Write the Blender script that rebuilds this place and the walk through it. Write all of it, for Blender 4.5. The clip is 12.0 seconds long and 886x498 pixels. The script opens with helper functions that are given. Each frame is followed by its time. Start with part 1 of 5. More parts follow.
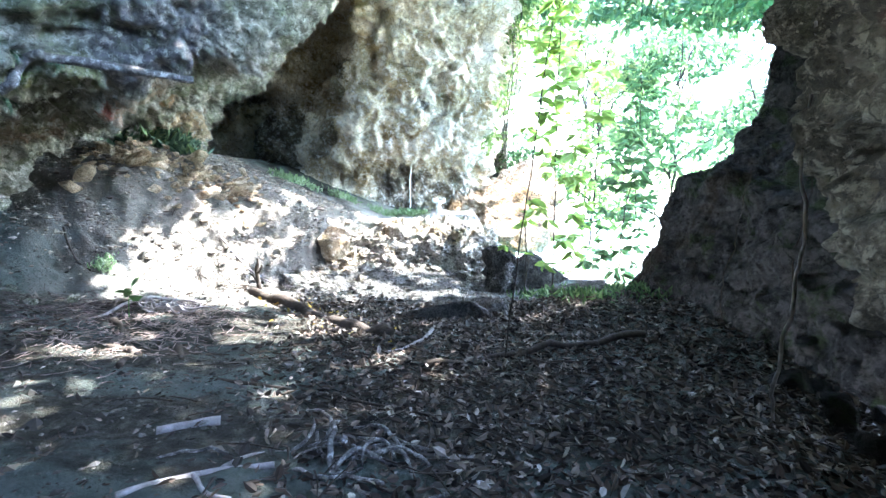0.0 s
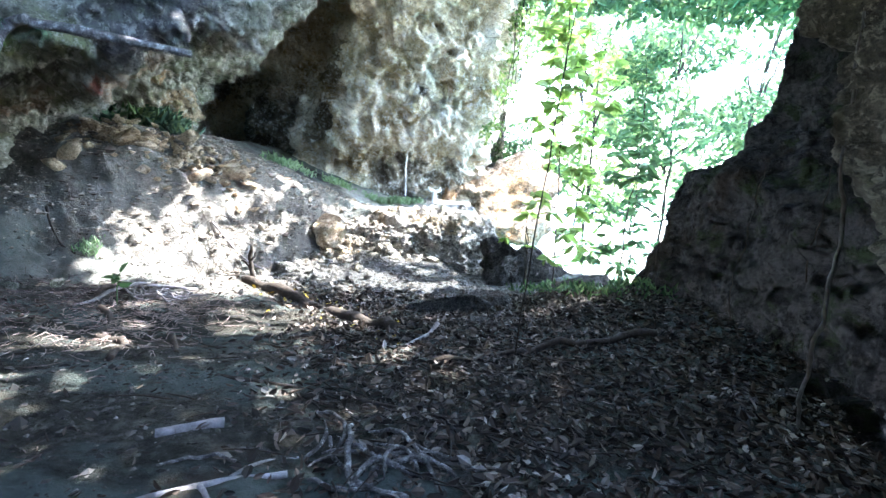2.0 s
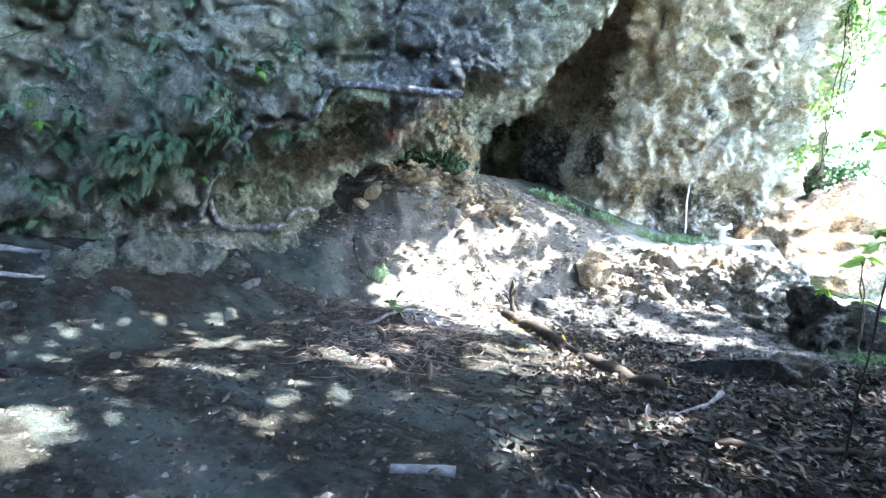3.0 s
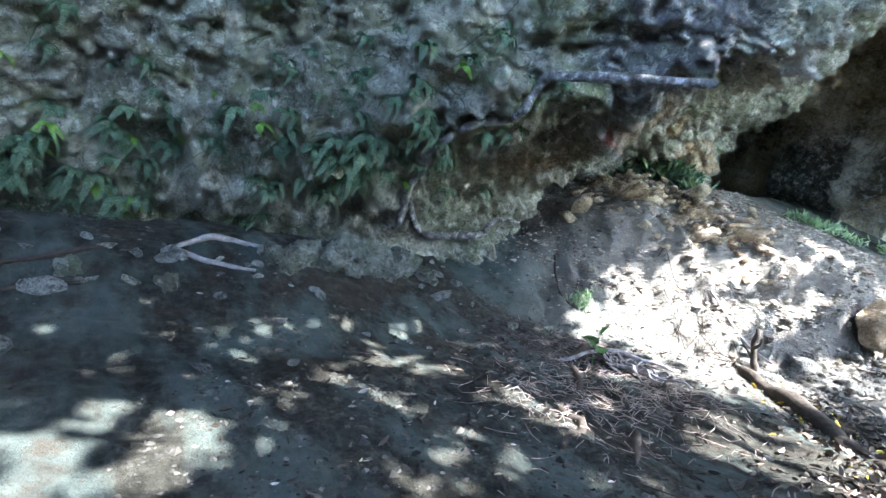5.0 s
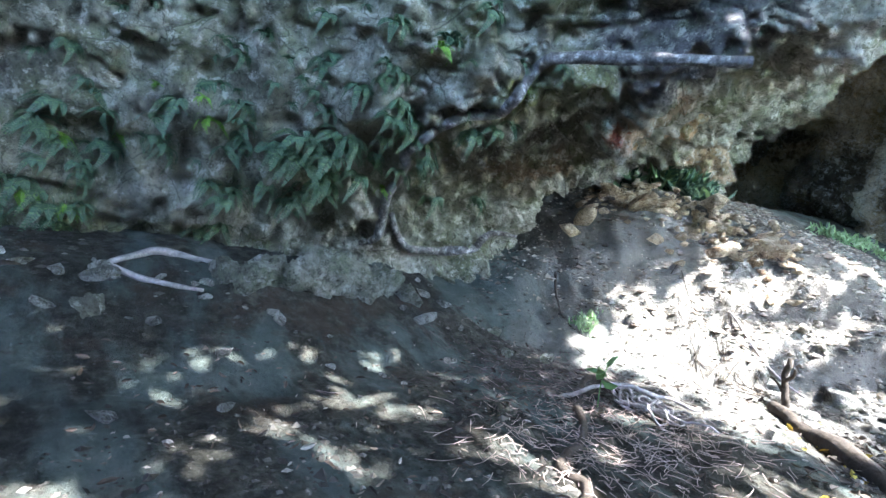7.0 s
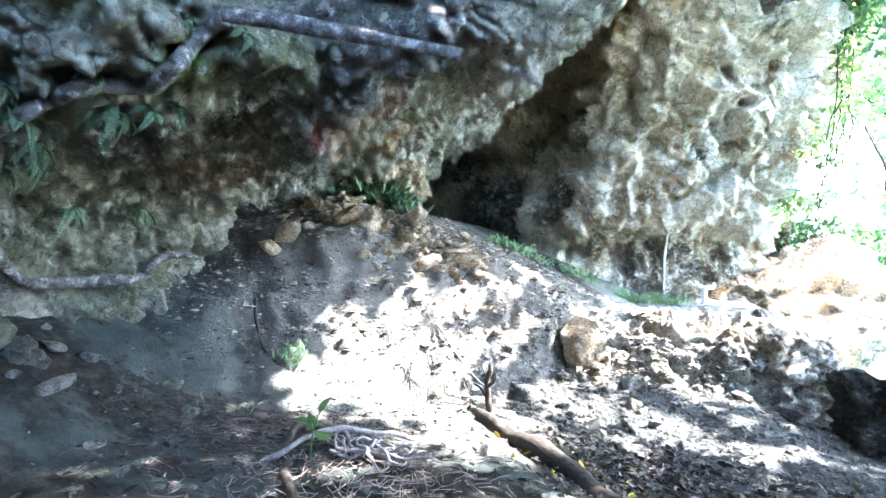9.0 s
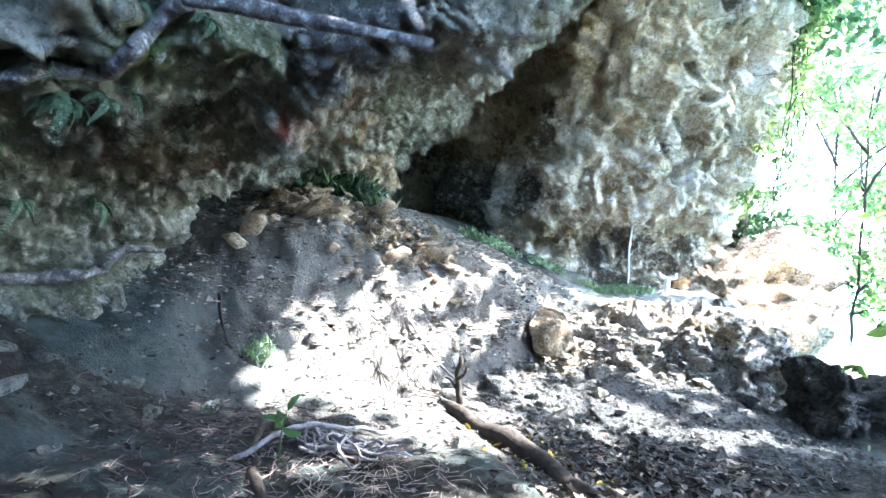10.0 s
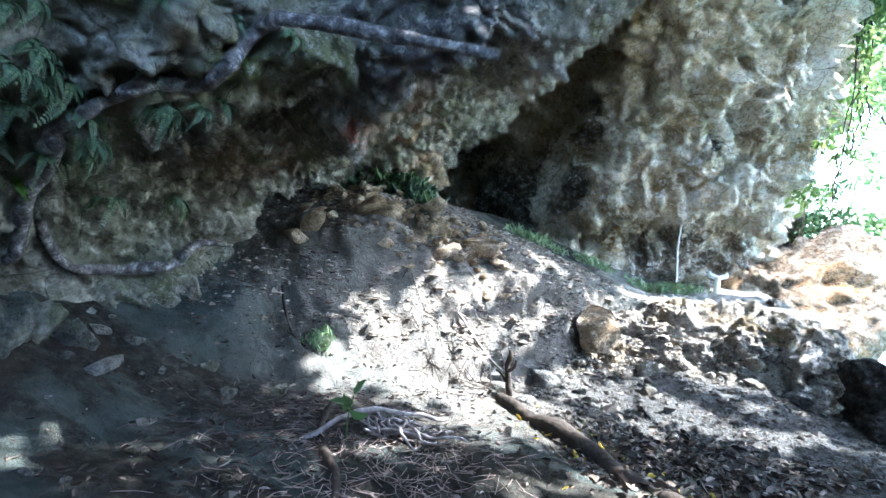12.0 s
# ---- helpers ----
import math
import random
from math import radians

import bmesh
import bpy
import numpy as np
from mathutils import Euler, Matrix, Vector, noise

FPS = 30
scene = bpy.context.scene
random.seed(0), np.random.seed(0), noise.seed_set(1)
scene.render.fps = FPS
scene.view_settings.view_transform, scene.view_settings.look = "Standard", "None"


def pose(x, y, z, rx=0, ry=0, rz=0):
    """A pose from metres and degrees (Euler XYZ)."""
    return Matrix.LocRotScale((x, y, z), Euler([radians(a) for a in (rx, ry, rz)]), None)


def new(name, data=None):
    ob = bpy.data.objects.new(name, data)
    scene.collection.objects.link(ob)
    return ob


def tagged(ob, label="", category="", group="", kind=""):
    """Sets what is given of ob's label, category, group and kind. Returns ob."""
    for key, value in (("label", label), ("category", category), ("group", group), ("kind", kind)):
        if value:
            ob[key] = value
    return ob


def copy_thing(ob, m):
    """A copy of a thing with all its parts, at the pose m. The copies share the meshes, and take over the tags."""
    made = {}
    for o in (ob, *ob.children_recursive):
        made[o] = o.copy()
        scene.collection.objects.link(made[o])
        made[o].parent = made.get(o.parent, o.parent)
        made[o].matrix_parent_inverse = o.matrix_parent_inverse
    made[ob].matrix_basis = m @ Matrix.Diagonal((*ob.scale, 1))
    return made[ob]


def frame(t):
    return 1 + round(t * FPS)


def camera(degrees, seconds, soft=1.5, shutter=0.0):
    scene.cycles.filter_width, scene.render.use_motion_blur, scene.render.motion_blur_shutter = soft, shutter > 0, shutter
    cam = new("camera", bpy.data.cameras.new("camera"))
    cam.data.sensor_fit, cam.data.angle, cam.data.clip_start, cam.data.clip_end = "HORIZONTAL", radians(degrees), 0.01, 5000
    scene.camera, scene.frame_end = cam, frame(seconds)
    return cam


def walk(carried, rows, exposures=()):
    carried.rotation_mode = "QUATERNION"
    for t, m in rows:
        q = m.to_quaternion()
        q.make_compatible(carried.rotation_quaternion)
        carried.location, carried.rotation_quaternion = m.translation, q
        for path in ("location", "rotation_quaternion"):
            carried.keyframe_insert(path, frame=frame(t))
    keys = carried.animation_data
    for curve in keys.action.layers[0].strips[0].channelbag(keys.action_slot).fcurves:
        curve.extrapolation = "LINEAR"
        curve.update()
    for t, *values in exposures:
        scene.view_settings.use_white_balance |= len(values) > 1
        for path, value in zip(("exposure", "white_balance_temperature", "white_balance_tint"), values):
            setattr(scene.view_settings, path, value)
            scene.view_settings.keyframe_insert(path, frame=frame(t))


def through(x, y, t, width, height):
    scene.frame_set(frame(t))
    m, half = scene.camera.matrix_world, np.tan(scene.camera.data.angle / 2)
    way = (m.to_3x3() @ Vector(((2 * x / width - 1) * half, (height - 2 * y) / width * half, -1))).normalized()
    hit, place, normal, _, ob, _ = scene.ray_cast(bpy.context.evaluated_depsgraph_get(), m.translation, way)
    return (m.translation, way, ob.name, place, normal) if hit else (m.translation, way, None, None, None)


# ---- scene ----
from mathutils.bvhtree import BVHTree

cam = camera(81.7, 12.0)
# seconds, eye x y z, turn about x y z in degrees
PATH = [
    (0.0, 0.065, -0.26, 1.553, 83.44, -1.67, 1.23),
    (0.5, 0.075, -0.08, 1.459, 82.61, -1.72, -10.88),
    (1.0, 0.047, -0.036, 1.419, 81.59, -1.78, -17.18),
    (1.5, 0.089, 0.084, 1.429, 81.4, -2.34, -15.33),
    (2.0, -0.216, 0.007, 1.539, 82.29, -3.25, -0.17),
    (2.5, -0.141, 0.308, 1.538, 84.28, -2.12, 17.77),
    (3.0, -0.218, 0.541, 1.504, 84.85, -2.61, 29.45),
    (3.5, -0.398, 0.6, 1.519, 85.14, -3.02, 36.7),
    (3.7, -0.449, 0.57, 1.56, 85.15, -2.95, 39.09),
    (5.3, -0.925, 1.461, 1.562, 84.13, -6.14, 53.66),
    (5.5, -0.989, 1.502, 1.564, 84.26, -6.18, 54.02),
    (6.0, -1.092, 1.649, 1.522, 84.73, -5.78, 54.6),
    (6.5, -1.177, 1.863, 1.512, 84.97, -5.65, 54.86),
    (6.7, -1.228, 1.947, 1.505, 85.13, -5.72, 54.71),
    (8.3, -1.973, 2.568, 1.511, 91.05, -3.97, 31.53),
    (8.5, -1.906, 2.708, 1.465, 91.27, -3.87, 28.85),
    (9.0, -1.904, 2.888, 1.51, 90.53, -4.14, 20.87),
    (9.5, -1.939, 2.911, 1.521, 90.1, -4.03, 18.13),
    (10.0, -1.94, 2.91, 1.526, 89.82, -3.97, 17.3),
    (10.5, -1.928, 2.942, 1.535, 89.58, -4.03, 14.97),
    (11.0, -1.897, 2.958, 1.543, 89.21, -3.87, 9.34),
    (11.5, -1.909, 2.94, 1.54, 88.97, -3.71, 7.75),
    (12.0, -2.021, 2.638, 1.518, 89.08, -4.48, 21.68),
]
walk(cam, [(t, pose(*p)) for t, *p in PATH], [(0.0, 5.45, 5750.0, 10.0), (0.5, 5.1, 5800.0, 10.0), (1.5, 4.78, 5800.0, 10.0), (2.5, 5.3, 5700.0, 10.0), (3.5, 5.3, 5700.0, 10.0), (5.5, 5.0, 5700.0, 10.0), (6.5, 5.1, 5700.0, 10.0), (8.5, 5.65, 5650.0, 10.0), (9.5, 5.32, 5600.0, 10.0), (10.5, 5.05, 5500.0, 10.0), (11.0, 4.85, 5450.0, 10.0), (11.5, 4.8, 5450.0, 10.0), (12.0, 4.6, 5500.0, 10.0)])

# ---- light ----
SUN_TO = Vector((0.8, 0.34, 1.05)).normalized()
world = bpy.data.worlds.new("world")
scene.world = world
world.use_nodes = True
sky = world.node_tree.nodes.new("ShaderNodeTexSky")
sky.sky_type, sky.sun_disc = "NISHITA", False
sky.sun_elevation = math.asin(SUN_TO.z)
sky.sun_rotation = math.atan2(SUN_TO.x, SUN_TO.y)
sky_out = world.node_tree.nodes["Background"]
world.node_tree.links.new(sky.outputs[0], sky_out.inputs[0])
sky_out.inputs[1].default_value = 0.15
sun = new("sun", bpy.data.lights.new("sun", "SUN"))
sun.data.energy, sun.data.angle, sun.data.color = 2.1, radians(0.6), (1.0, 0.95, 0.86)
sun.matrix_world = Matrix.Translation((8, 8, 20)) @ SUN_TO.to_track_quat("Z", "Y").to_matrix().to_4x4()


# ---- noise on arrays ----
def lattice(i, j, k, seed):
    h = (i * 374761393 + j * 668265263 + k * 2147483647 + seed * 974634777) & 0xFFFFFFFF
    h = ((h ^ (h >> 13)) * 1274126177) & 0xFFFFFFFF
    h = ((h ^ (h >> 16)) * 2246822519) & 0xFFFFFFFF
    return ((h ^ (h >> 15)) & 0xFFFF) / 32767.5 - 1.0


def smooth_noise(p, seed=0):
    p = np.asarray(p, float)
    i = np.floor(p).astype(np.int64)
    f = p - i
    u = f * f * (3 - 2 * f)
    out = 0
    for a in (0, 1):
        for b in (0, 1):
            for c in (0, 1):
                w = (u[..., 0] if a else 1 - u[..., 0]) * (u[..., 1] if b else 1 - u[..., 1]) * (u[..., 2] if c else 1 - u[..., 2])
                out = out + w * lattice(i[..., 0] + a, i[..., 1] + b, i[..., 2] + c, seed)
    return out


def fbm(p, size, octaves=4, seed=0):
    p = np.asarray(p, float) / size
    return sum(smooth_noise(p * 2.03 ** o + 17.3 * o, seed + o) * 0.5 ** o for o in range(octaves))


def pits(p, size, seed=0):
    """Distance to the nearest of scattered points: low in the middle of a cell."""
    p = np.asarray(p, float) / size
    i = np.floor(p).astype(np.int64)
    best = np.full(p.shape[:-1], 9.0)
    for a in (-1, 0, 1):
        for b in (-1, 0, 1):
            for c in (-1, 0, 1):
                q = [i[..., 0] + a, i[..., 1] + b, i[..., 2] + c]
                d = 0
                for n in range(3):
                    d = d + (q[n] + 0.5 + 0.45 * lattice(*q, seed + 7 * n) - p[..., n]) ** 2
                best = np.minimum(best, d)
    return np.sqrt(best)


def blocks(p, size, seed=0, tilt=0.9):
    """Angular broken rock: each cell of scattered points has a height and a lean of its own, bevelled where two meet."""
    q = np.asarray(p, float) / size
    q = q + 0.3 * np.stack([fbm(q + 13.0 * k, 0.8, 2, seed + 40 + k) for k in range(3)], -1)
    i = np.floor(q).astype(np.int64)
    d1, d2 = np.full(q.shape[:-1], 9.0), np.full(q.shape[:-1], 9.0)
    h1, h2 = np.zeros(q.shape[:-1]), np.zeros(q.shape[:-1])
    for a in (-1, 0, 1):
        for b in (-1, 0, 1):
            for c in (-1, 0, 1):
                cell = [i[..., 0] + a, i[..., 1] + b, i[..., 2] + c]
                off = [q[..., n] - cell[n] - 0.5 - 0.45 * lattice(*cell, seed + 7 * n) for n in range(3)]
                d = np.sqrt(off[0] ** 2 + off[1] ** 2 + off[2] ** 2)
                h = 0.5 * lattice(*cell, seed + 31) + tilt * sum(off[n] * lattice(*cell, seed + 37 + n) for n in range(3))
                near, second = d < d1, (d >= d1) & (d < d2)
                d2, h2 = np.where(near, d1, np.where(second, d, d2)), np.where(near, h1, np.where(second, h, h2))
                d1, h1 = np.where(near, d, d1), np.where(near, h, h1)
    w = ramp(d2 - d1, 0.0, 0.2)
    return h1 * (0.5 + 0.5 * w) + h2 * (0.5 - 0.5 * w) - 0.25 * (1 - w)


def ramp(x, a, b):
    t = np.clip((x - a) / (b - a), 0, 1)
    return t * t * (3 - 2 * t)


# ---- meshes ----
def mesh_of(name, verts, faces, smooth=True):
    me = bpy.data.meshes.new(name)
    me.from_pydata(np.asarray(verts, float).tolist(), [], [tuple(f) for f in np.asarray(faces).tolist()] if isinstance(faces, np.ndarray) else faces)
    if smooth:
        me.polygons.foreach_set("use_smooth", [True] * len(me.polygons))
    me.update()
    return me


def grid_faces(rows, cols):
    r, c = np.meshgrid(np.arange(rows - 1), np.arange(cols - 1), indexing="ij")
    a = (r * cols + c).ravel()
    return np.stack([a, a + 1, a + cols + 1, a + cols], 1)


def thing(name, me, material, label="", category="", group="", kind="", parent=None):
    ob = new(name, me)
    if me and material:
        me.materials.append(material)
    if parent:
        ob.parent = parent
    return tagged(ob, label, category, group, kind)


def part(name, me, material, parent, label=""):
    return thing(name, me, material, label, parent=parent)


def blend_rows(rows, n):
    """A smooth run of n places through the rows."""
    rows = np.asarray(rows, float)
    k = len(rows)
    t = np.linspace(0, k - 1, n)
    i = np.clip(t.astype(int), 0, k - 2)
    f = (t - i).reshape((-1,) + (1,) * (rows.ndim - 1))
    p0, p1, p2, p3 = rows[np.maximum(i - 1, 0)], rows[i], rows[i + 1], rows[np.minimum(i + 2, k - 1)]
    return p1 + 0.5 * f * (p2 - p0 + f * (2 * p0 - 5 * p1 + 4 * p2 - p3 + f * (3 * (p1 - p2) + p3 - p0)))


def cliff(levels, n_along, n_up, rough, seed, swell=1.6, crust=0.3, flip=False, folds=0.0, pockets=0.0, grain=0.0, broken=(), bulges=()):
    """A rock face through contours [(height, ((x, y), ...)), ...], roughened along its normal."""
    pts = np.array([[(x, y, z) for x, y in line] for z, line in levels], float)
    pts = blend_rows(pts, n_up)
    pts = blend_rows(pts.transpose(1, 0, 2), n_along).transpose(1, 0, 2)
    du, dv = np.gradient(pts, axis=1), np.gradient(pts, axis=0)
    nrm = np.cross(du, dv)
    nrm /= np.linalg.norm(nrm, axis=2, keepdims=True) + 1e-9
    if flip:
        nrm = -nrm
    big = fbm(pts, swell, 4, seed)
    mid = 1 - np.abs(fbm(pts + 5, swell * 0.42, 3, seed + 9))
    hole = pits(pts + 0.25 * fbm(pts, 0.5, 2, seed)[..., None], crust, seed + 20)
    fine = fbm(pts, 0.22, 3, seed + 30)
    d = rough * (0.55 * big + 0.35 * (mid - 0.6) + 0.26 * (hole - 0.5) + 0.15 * fine)
    if pockets:
        d = d - pockets * ramp(0.42 - pits(pts * np.array((1, 1, 0.75)) + 0.4 * fbm(pts, 0.8, 3, seed + 70)[..., None], 1.25, seed + 71), 0.0, 0.22)
    if folds:
        q = pts @ np.array([[1, 0.2, 0.3], [0.1, 0.8, -0.5], [0.2, 0.6, 2.0]]).T
        d = d + folds * (0.45 - np.abs(fbm(q, 1.7, 3, seed + 50))) + 0.32 * folds * (0.4 - np.abs(fbm(q, 0.6, 2, seed + 60)))
    if grain:
        d = d + grain * (0.9 * (pits(pts + 0.06 * fbm(pts, 0.15, 2, seed + 81)[..., None], 0.17, seed + 80) - 0.5) + 0.8 * (0.3 - np.abs(fbm(pts, 0.33, 3, seed + 82))) - 0.7 * ramp(0.07 - np.abs(fbm(pts * np.array((1, 1, 1.6)), 0.9, 4, seed + 84)), 0.0, 0.07))
    for size, depth in broken:
        d = d + depth * blocks(pts, size, seed + int(100 * size))
    for centre, reach, depth, sharp in bulges:
        far = np.sqrt((((pts - np.array(centre)) / np.array(reach)) ** 2).sum(-1)) * (1 + 0.16 * fbm(pts, 0.4, 3, seed + 90))
        d = d + depth * ramp(-far, -1 - 0.5 / sharp, -1 + 0.5 / sharp)
    pts = pts + nrm * d[..., None]
    f = grid_faces(n_up, n_along)
    return pts.reshape(-1, 3), (f[:, ::-1] if flip else f)


# ---- materials ----
def material(name, rough=0.9):
    m = bpy.data.materials.new(name)
    m.use_nodes = True
    return m, m.node_tree, m.node_tree.nodes["Principled BSDF"]


def add(tree, kind, **inputs):
    n = tree.nodes.new(kind)
    for k, v in inputs.items():
        n.inputs[k].default_value = v
    return n


def coords(tree):
    return tree.nodes.new("ShaderNodeNewGeometry").outputs["Position"]


def noise_of(tree, scale, detail=6.0, rough=0.6, vec=None):
    n = add(tree, "ShaderNodeTexNoise", Scale=scale, Detail=detail, Roughness=rough)
    if vec:
        tree.links.new(vec, n.inputs["Vector"])
    return n.outputs["Fac"]


def steps(tree, fac, stops):
    r = tree.nodes.new("ShaderNodeValToRGB")
    el = r.color_ramp.elements
    while len(el) < len(stops):
        el.new(0.5)
    for e, (p, c) in zip(el, stops):
        e.position, e.color = p, (*c, 1) if len(c) == 3 else c
    tree.links.new(fac, r.inputs[0])
    return r.outputs[0]


def grey(v):
    return (v, v, v)


def mixed(tree, fac, a, b, mode="MIX"):
    m = tree.nodes.new("ShaderNodeMix")
    m.data_type, m.blend_type = "RGBA", mode
    for s, v in ((m.inputs[0], fac), (m.inputs[6], a), (m.inputs[7], b)):
        if isinstance(v, (int, float)):
            s.default_value = v
        elif isinstance(v, tuple):
            s.default_value = (*v, 1)
        else:
            tree.links.new(v, s)
    return m.outputs[2]


def relief(tree, bsdf, heights, strength=0.6, dist=0.03):
    last = None
    for h, d in heights:
        b = add(tree, "ShaderNodeBump", Strength=strength, Distance=d)
        tree.links.new(h, b.inputs["Height"])
        if last:
            tree.links.new(last, b.inputs["Normal"])
        last = b.outputs[0]
    tree.links.new(last, bsdf.inputs["Normal"])


def add_scaled(tree, value, k):
    n = add(tree, "ShaderNodeMath")
    n.operation = "MULTIPLY"
    n.inputs[1].default_value = k
    tree.links.new(value, n.inputs[0])
    return n.outputs[0]


def rock_material(name, dark, body, pale, stain, stain_amount, moss, moss_amount, rough=0.92, scale=1.0):
    """Pitted limestone: pale crust, grey body, dark hollows, mineral stains and moss, each with edges of its own."""
    m, t, b = material(name)
    p = coords(t)
    n1, n2, n3 = noise_of(t, 1.1 * scale, 9, 0.68, p), noise_of(t, 5.0 * scale, 9, 0.7, p), noise_of(t, 0.6 * scale, 8, 0.68, p)
    n4, n5 = noise_of(t, 1.9 * scale, 9, 0.72, p), noise_of(t, 2.6 * scale, 9, 0.7, p)
    col = steps(t, n2, [(0.4, tuple(0.4 * v for v in body)), (0.46, tuple(0.8 * v for v in body)), (0.53, body), (0.56, pale)])
    col = mixed(t, steps(t, n1, [(0.49, grey(0)), (0.54, grey(0.85))]), col, mixed(t, steps(t, n2, [(0.35, grey(0)), (0.55, grey(1))]), body, pale))
    col = mixed(t, steps(t, n3, [(0.56 - stain_amount, grey(0)), (0.6 - stain_amount, grey(0.85))]), col, mixed(t, n2, tuple(0.45 * v for v in stain), tuple(1.5 * v for v in stain)))
    col = mixed(t, steps(t, n4, [(0.58 - moss_amount, grey(0)), (0.62 - moss_amount, grey(0.9))]), col, mixed(t, n5, tuple(0.4 * v for v in moss), tuple(1.6 * v for v in moss)))
    col = mixed(t, steps(t, n5, [(0.37, grey(0.9)), (0.41, grey(0))]), col, dark)
    v = add(t, "ShaderNodeTexVoronoi", Scale=7.0 * scale)
    warp = mixed(t, 0.12, p, add(t, "ShaderNodeTexNoise", Scale=6.0).outputs["Color"], "ADD")
    t.links.new(warp, v.inputs["Vector"])
    col = mixed(t, steps(t, v.outputs[0], [(0.02, grey(0.75)), (0.2, grey(0.0))]), col, dark)
    crack = add(t, "ShaderNodeTexVoronoi", Scale=1.7 * scale)
    crack.feature = "DISTANCE_TO_EDGE"
    t.links.new(mixed(t, 0.9, p, add(t, "ShaderNodeTexNoise", Scale=1.6 * scale, Detail=8.0, Roughness=0.65).outputs["Color"], "ADD"), crack.inputs["Vector"])
    col = mixed(t, mixed(t, 1.0, steps(t, crack.outputs["Distance"], [(0.004, grey(0.85)), (0.02, grey(0))]), steps(t, n4, [(0.46, grey(0)), (0.52, grey(1))]), "MULTIPLY"), col, dark)
    n6 = noise_of(t, 15 * scale, 9, 0.78, p)
    col = mixed(t, 1.0, col, steps(t, n6, [(0.4, grey(0.3)), (0.46, grey(0.8)), (0.56, grey(1.0))]), "MULTIPLY")
    col = mixed(t, steps(t, noise_of(t, 9 * scale, 9, 0.8, p), [(0.58, grey(0)), (0.61, grey(0.75))]), col, tuple(min(0.85, 1.25 * v) for v in pale))
    if scale >= 2.0:
        each = t.nodes.new("ShaderNodeObjectInfo").outputs["Random"]
        col = mixed(t, 1.0, col, steps(t, each, [(0.0, grey(0.65)), (1.0, grey(1.0))]), "MULTIPLY")
    t.links.new(col, b.inputs["Base Color"])
    b.inputs["Roughness"].default_value = rough
    b.inputs["Specular IOR Level"].default_value = 0.25 if body[0] > 0.06 else 0.05
    relief(t, b, [(n5, 0.03), (n2, 0.05), (n6, 0.07), (v.outputs[0], 0.05), (noise_of(t, 34 * scale, 7, 0.75, p), 0.03)], 1.0)
    return m


def wall_rock(name, tones, pale, moss, moss_amount, patches=(), rough=0.92, speck=1.0):
    """Weathered shaded limestone: broad soft tones, a lichen film, moss and fine pitting."""
    m, t, b = material(name)
    p = coords(t)
    broad, mid, fine = noise_of(t, 0.75, 8, 0.62, p), noise_of(t, 2.7, 9, 0.66, p), noise_of(t, 11, 10, 0.74, p)
    film, grain = noise_of(t, 1.5, 9, 0.7, p), noise_of(t, 38, 7, 0.75, p)
    col = steps(t, broad, [(0.4, tones[0]), (0.5, tones[1]), (0.6, tones[2])])
    col = mixed(t, steps(t, mid, [(0.5, grey(0)), (0.62, grey(0.6))]), col, pale)
    # Patches carry mineral stains and, in hollows, painted shade.
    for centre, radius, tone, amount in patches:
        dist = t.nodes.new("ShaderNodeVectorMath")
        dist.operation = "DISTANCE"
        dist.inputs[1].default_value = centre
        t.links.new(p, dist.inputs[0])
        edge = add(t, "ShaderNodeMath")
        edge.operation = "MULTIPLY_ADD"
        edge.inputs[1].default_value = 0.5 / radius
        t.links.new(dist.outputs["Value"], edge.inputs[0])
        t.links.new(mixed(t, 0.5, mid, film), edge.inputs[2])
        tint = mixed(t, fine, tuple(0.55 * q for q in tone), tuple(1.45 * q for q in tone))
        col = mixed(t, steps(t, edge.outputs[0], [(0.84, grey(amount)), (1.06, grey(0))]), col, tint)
    col = mixed(t, steps(t, film, [(0.56 - moss_amount, grey(0)), (0.7 - moss_amount, grey(0.75))]), col, mixed(t, mid, tuple(0.6 * v for v in moss), tuple(1.5 * v for v in moss)))
    col = mixed(t, 1.0, col, steps(t, fine, [(0.38, grey(1 - 0.6 * speck)), (0.46, grey(1 - 0.2 * speck)), (0.57, grey(1.0))]), "MULTIPLY")
    col = mixed(t, 1.0, col, steps(t, noise_of(t, 24, 8, 0.75, p), [(0.38, grey(1 - 0.45 * speck)), (0.5, grey(1.0))]), "MULTIPLY")
    col = mixed(t, steps(t, noise_of(t, 7.5, 10, 0.78, p), [(0.53, grey(0)), (0.58, grey(0.65 * speck))]), col, tuple(min(0.88, 1.1 * v) for v in pale))
    col = mixed(t, steps(t, grain, [(0.6, grey(0)), (0.7, grey(0.5 * speck))]), col, tuple(min(0.85, 1.2 * v) for v in pale))
    crack = add(t, "ShaderNodeTexVoronoi", Scale=1.5)
    crack.feature = "DISTANCE_TO_EDGE"
    t.links.new(mixed(t, 0.9, p, add(t, "ShaderNodeTexNoise", Scale=1.7, Detail=8.0, Roughness=0.65).outputs["Color"], "ADD"), crack.inputs["Vector"])
    col = mixed(t, mixed(t, 1.0, steps(t, crack.outputs["Distance"], [(0.003, grey(0.7)), (0.014, grey(0))]), steps(t, broad, [(0.46, grey(0)), (0.54, grey(1))]), "MULTIPLY"), col, tuple(0.25 * v for v in tones[0]))
    t.links.new(col, b.inputs["Base Color"])
    b.inputs["Roughness"].default_value = rough
    b.inputs["Specular IOR Level"].default_value = 0.2
    relief(t, b, [(mid, 0.05), (fine, 0.08), (noise_of(t, 24, 8, 0.75, p), 0.05), (grain, 0.02)], 1.0)
    return m


